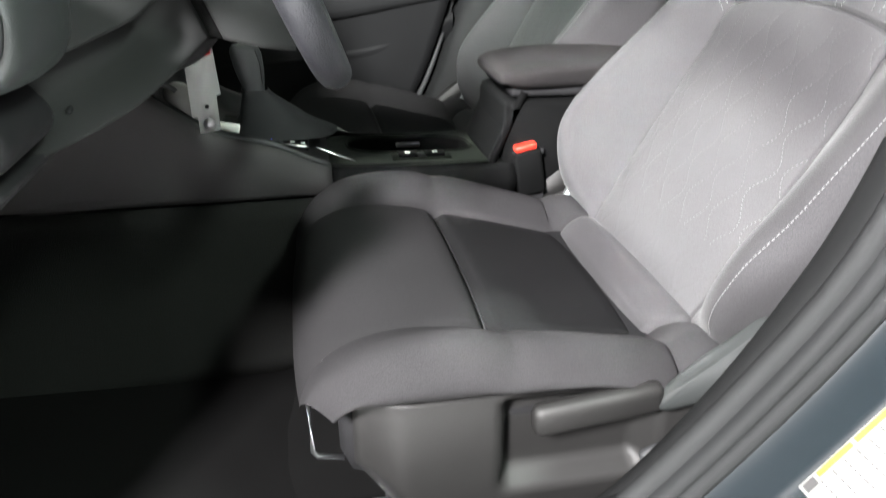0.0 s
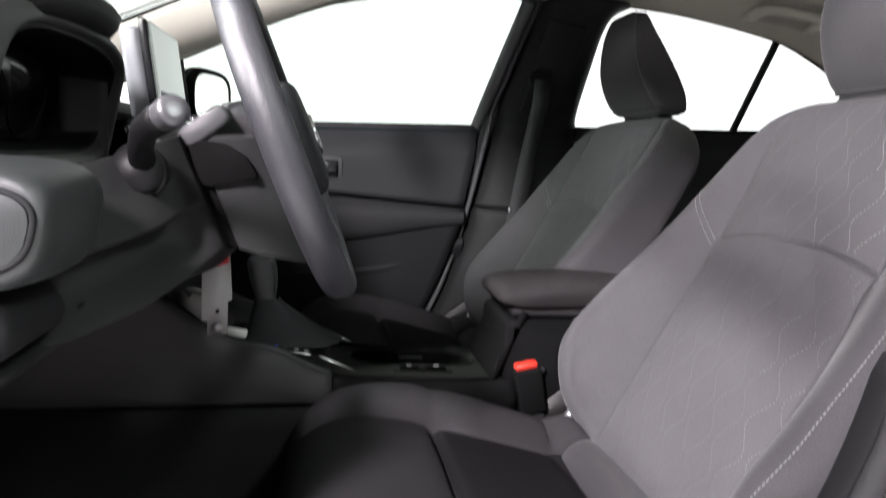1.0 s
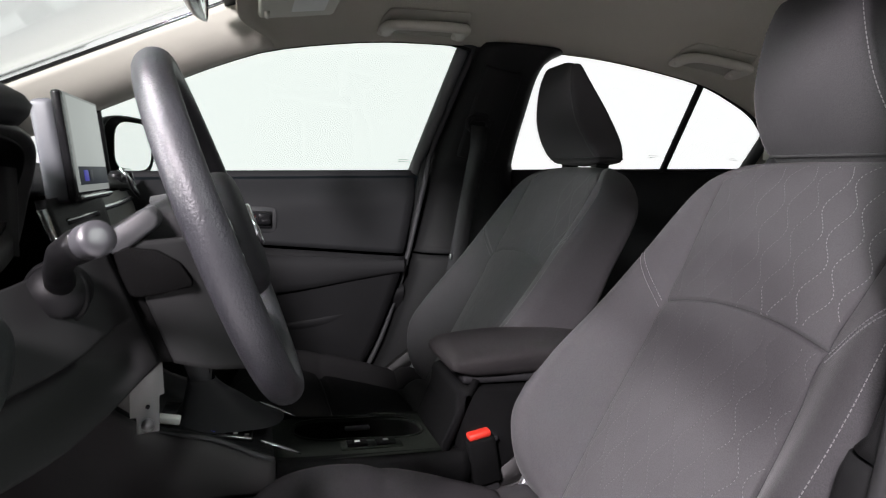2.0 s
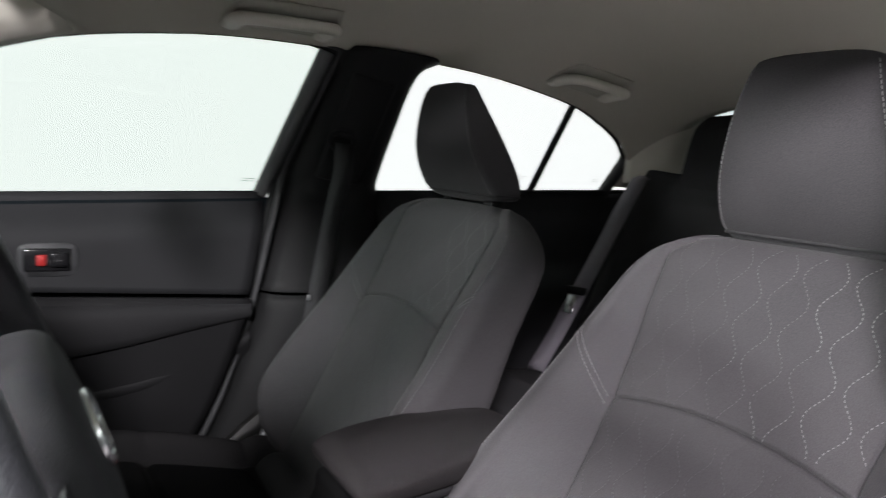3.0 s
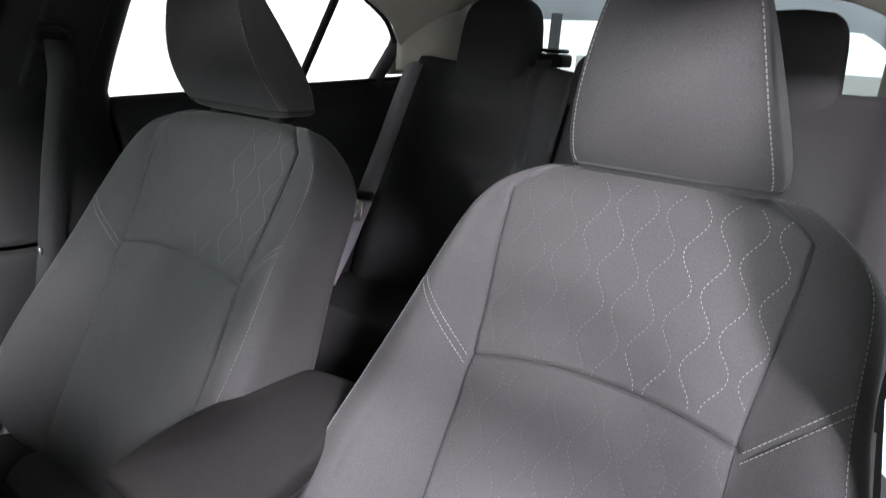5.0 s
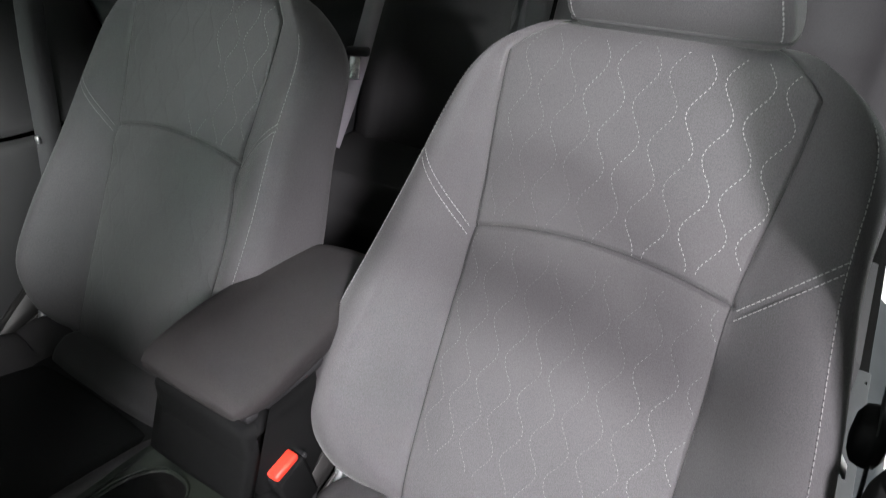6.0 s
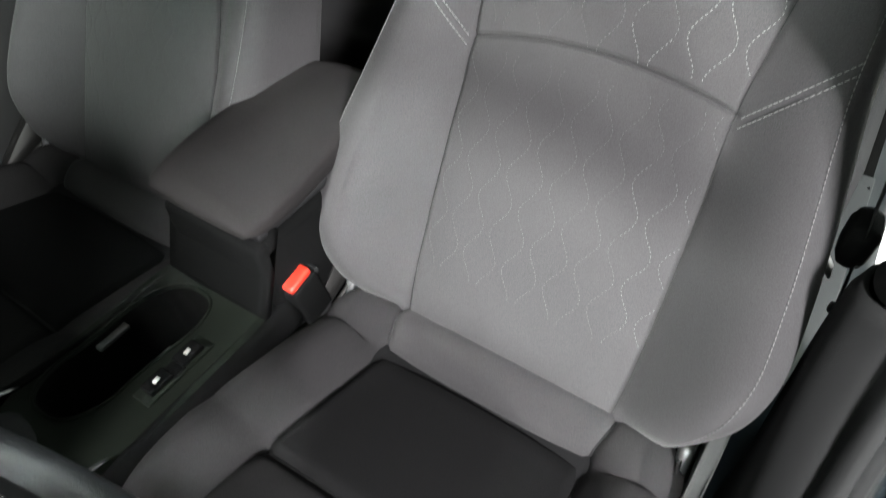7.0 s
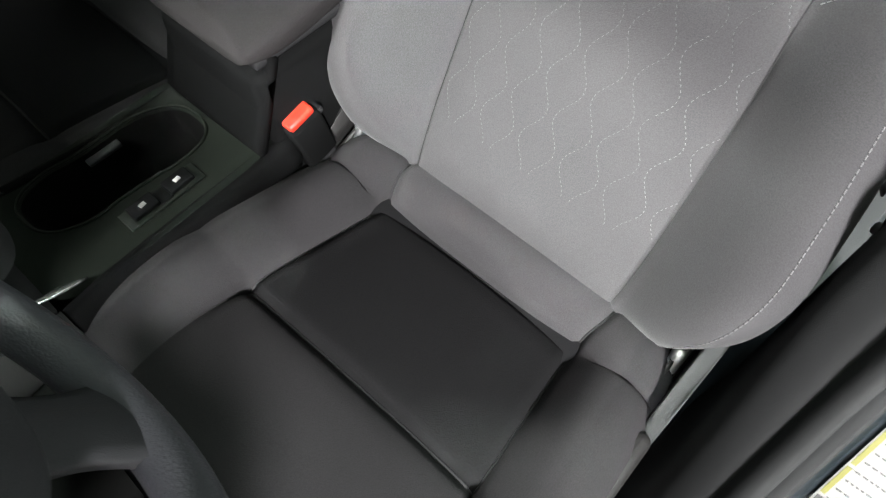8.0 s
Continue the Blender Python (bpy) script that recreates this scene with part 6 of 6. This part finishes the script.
    # a flat black plate stands in for the shaded opening through which the column passes
    part("column_slot", prism([(-0.4165, 0.937), (-0.405, 0.942), (-0.380, 0.940), (-0.360, 0.928), (-0.349, 0.911), (-0.350, 0.905), (-0.374, 0.902), (-0.392, 0.896), (-0.401, 0.897), (-0.409, 0.906)], -0.4505, -0.436, "y", 0.002), CARPET, root, "black plate in place of the dark opening round the column")

    # cluster hood: a thick visor slab with a rounded lip
    visor = [(-0.86, 1.070), (-0.72, 1.100), (-0.64, 1.107), (-0.575, 1.102), (-0.535, 1.092), (-0.517, 1.083), (-0.510, 1.074), (-0.513, 1.064),
             (-0.522, 1.054), (-0.540, 1.047), (-0.60, 1.050), (-0.70, 1.042), (-0.86, 1.02)]

    def hood(f, k):
        x, z = visor[k]
        a = abs(f)
        return (x - (0.075 * a**4 if f < 0 else 0.13 * a * a) * (x > -0.7), -0.357 + 0.205 * f, z - 0.040 * a**3)
    bm = sheet(hood, [math.sin(f * math.pi / 2) for f in lin(-1, 1, 41)], list(range(13)), wrap=True)
    for end in (range(13), range(len(bm.verts) - 13, len(bm.verts))):
        bm.verts.ensure_lookup_table()
        bm.faces.new([bm.verts[i] for i in end])
    part("cluster_hood", bm, PLASTIC_SOFT, root, "rounded black cluster hood")

    # cluster bezel, leaning with its top to the rear: a broad rim, a deep inner wall and dark glass
    def oval(y0, y1, z0, z1, a, back):
        c, q = math.cos(a), math.sin(a)
        c, q = math.copysign(abs(c) ** 0.42, c), math.copysign(abs(q) ** 0.42, q)
        return (-0.548 + 0.016 * q - back, (y0 + y1) / 2 + (y1 - y0) / 2 * c, (z0 + z1) / 2 + (z1 - z0) / 2 * q - 0.010 * max(0.0, q) * c * c)
    turn = [i * math.tau / 72 for i in range(72)]
    rim_rows = [(-0.590, -0.214, 0.880, 1.060, 0.20), (-0.590, -0.214, 0.880, 1.060, 0.020), (-0.588, -0.215, 0.882, 1.058, 0.006), (-0.582, -0.218, 0.888, 1.055, 0.001),
                (-0.540, -0.222, 0.908, 1.050, 0.0), (-0.532, -0.226, 0.914, 1.046, 0.003), (-0.529, -0.229, 0.917, 1.043, 0.010)]
    part("cluster_bezel", sheet(lambda k, a: oval(*rim_rows[k][:4], a, rim_rows[k][4]), list(range(7)), turn, wrap=True), BEZEL, root, "dark grey cluster surround")
    part("bezel_wall", thicken(sheet(lambda k, a: oval(-0.529 + 0.012 * k, -0.229, 0.917 + 0.006 * k, 1.043 - 0.006 * k, a, 0.010 + 0.062 * k), lin(0, 1, 8), turn, wrap=True), 0.003), STALK, root, "black inner wall of the cluster")
    # paler plate laid on the black wall, in place of light falling on it
    part("cheek_plate", thicken(sheet(lambda u, v: (-0.556 - 0.056 * u, -0.2335 - 0.003 * u, 0.905 + 0.112 * v + 0.010 * (1 - u) * v), lin(0, 1, 6), lin(0, 1, 6)), 0.002), BEZEL, root, "grey plate added for the lit side of the cluster wall")
    part("cluster_face", thicken(sheet(lambda k, a: oval(-0.378 - 0.155 * k, -0.378 + 0.155 * k, 0.980 - 0.066 * k, 0.980 + 0.066 * k, a, 0.078), [0.01, 0.5, 1.0], turn, wrap=True), 0.004), GLOSS, root, "dark gauge face")
    for y in (-0.45, -0.30):
        part("gauge_ring", tube([(-0.622 + 0.010 * math.sin(a), y + 0.045 * math.cos(a), 0.978 + 0.045 * math.sin(a)) for a in [i * math.tau / 36 for i in range(36)]], 0.002, 6, closed=True, up=(1, 0, 0)), STALK, root)

    # driver's air vent at the dash end and the switch bank under it
    pod_rows = [(-0.7145, 0.002, 0.002), (-0.7145, 0.045, 0.027), (-0.7150, 0.048, 0.031), (-0.7125, 0.0510, 0.036), (-0.706, 0.0535, 0.0395), (-0.694, 0.0555, 0.042), (-0.675, 0.0575, 0.0435),
                (-0.655, 0.0585, 0.044), (-0.630, 0.057, 0.044), (-0.608, 0.052, 0.0425), (-0.594, 0.042, 0.038), (-0.588, 0.026, 0.028)]

    def nose(k, a):
        y, ra, rb = pod_rows[k]
        c, q = math.cos(a), math.sin(a)
        c, q = math.copysign(abs(c) ** 0.72, c), math.copysign(abs(q) ** 0.72, q)
        return (-0.500 + (ra if c > 0 else ra + 0.03) * c + 0.006 * q, y, 0.880 + rb * q)
    pod = part("vent_pod", sheet(nose, list(range(12)), [i * math.tau / 60 for i in range(60)], wrap=True), POD, root, "dark teal-grey vent housing")
    ring = [nose(1, i * math.tau / 48) for i in range(48)]
    part("vent_ring", tube([(x, -0.7155, z) for x, y, z in ring], 0.0022, 8, closed=True, up=(0, 1, 0)), RUBBER, pod, "black vent ring")
    part("vent_disc", sheet(lambda k, a: (-0.512 + (nose(1, a)[0] + 0.512) * k, -0.7165 - 0.005 * (1 - k * k), 0.880 + (nose(1, a)[2] - 0.880) * k), [0.02, 0.4, 0.7, 0.9, 0.96], [i * math.tau / 48 for i in range(48)], wrap=True), POD, pod, "domed grey vent disc")
    tilt = Matrix.Rotation(radians(-34), 3, "Y")
    hub = Vector((-0.524, -0.660, 0.793))
    bank = part("switch_bank", rbox((0.112, 0.110, 0.046), hub, 0.017, tilt, 4), PLASTIC, root, "black switch bank")
    part("switch_row", rbox((0.080, 0.004, 0.017), hub + tilt @ Vector((0.002, -0.0545, -0.009)), 0.0015, tilt), KNEE, bank, "row of blank black switches")
    for i in range(4):
        part("blank_switch", rbox((0.0165, 0.003, 0.014), hub + tilt @ Vector((-0.026 + i * 0.0185, -0.0565, -0.009)), 0.0012, tilt), KNEE, bank)
    part("end_cap", thicken(sheet(lambda u, v: (-1.0 + 0.46 * u, -0.722, 0.81 + 0.15 * v), lin(0, 1, 6), lin(0, 1, 6)), 0.01), PLASTIC, root)
    part("end_cap", thicken(sheet(lambda u, v: (-1.0 + 0.40 * u, 0.722, 0.60 + 0.38 * v), lin(0, 1, 6), lin(0, 1, 6)), 0.01), PLASTIC, root)
    return root


dash()


def touch_screen():
    root = empty("touch_screen", "upright touch screen, lit pale, on top of the dash", "touch screen", at=(-0.55, 0.0, 1.04))
    lean = Matrix.Rotation(radians(-8), 3, "Y")
    o = Vector((-0.537, 0.008, 1.037))
    part("housing", rbox((0.012, 0.218, 0.152), o + lean @ Vector((-0.003, 0, 0)), 0.004, lean, 3), GLOSS, root, "gloss black housing")
    part("side_cheek", rbox((0.030, 0.222, 0.140), o + lean @ Vector((-0.022, 0, -0.004)), 0.009, lean, 3), CHEEK, root, "satin grey screen back")
    part("display", rbox((0.002, 0.180, 0.122), o + lean @ Vector((0.0035, 0.004, 0.010)), 0.0008, lean), LCD, root, "pale lit display")
    part("display_border", rbox((0.0018, 0.196, 0.137), o + lean @ Vector((0.0030, 0.002, 0.006)), 0.0008, lean), LCD_FRAME, root, "greenish display border")
    part("display_band", rbox((0.0016, 0.176, 0.026), o + lean @ Vector((0.0048, 0.004, -0.040)), 0.0004, lean), LCD_DARK, root, "darker band of the display")
    part("icon", rbox((0.0012, 0.022, 0.016), o + lean @ Vector((0.0060, -0.050, -0.040)), 0.0004, lean), LCD_BLUE, root, "blue icon")
    part("icon", rbox((0.0012, 0.018, 0.016), o + lean @ Vector((0.0060, -0.022, -0.040)), 0.0004, lean), LCD_DARK, root)
    part("lower_trim", rbox((0.010, 0.19, 0.006), o + lean @ Vector((0.004, 0, -0.070)), 0.002, lean), CHROME, root, "satin lower edge")


touch_screen()


def plastic_strip():
    root = empty("plastic_strip", "clear plastic strip with a red tip hanging beside the console", "plastic strip", at=(-0.44, -0.17, 0.66))
    part("strip", prism([(-0.448, 0.685), (-0.448, 0.790), (-0.411, 0.805), (-0.406, 0.717), (-0.412, 0.714), (-0.412, 0.666), (-0.440, 0.662), (-0.440, 0.685)], -0.186, -0.184, "y"), STRIP, root, "clear stiff plastic")
    part("red_tip", prism([(-0.426, 0.766), (-0.412, 0.771), (-0.411, 0.802), (-0.434, 0.793)], -0.1878, -0.1865, "y"), RED, root, "red printed tip")
    part("bolt", tube([(-0.426, -0.192, 0.676), (-0.426, -0.184, 0.676)], 0.008, 12, up=(1, 0, 0)), STEEL, root, "steel bolt head")
    part("rivet", tube([(-0.426, -0.189, 0.700), (-0.426, -0.184, 0.700)], 0.0028, 10, up=(1, 0, 0)), PLASTIC, root)


plastic_strip()
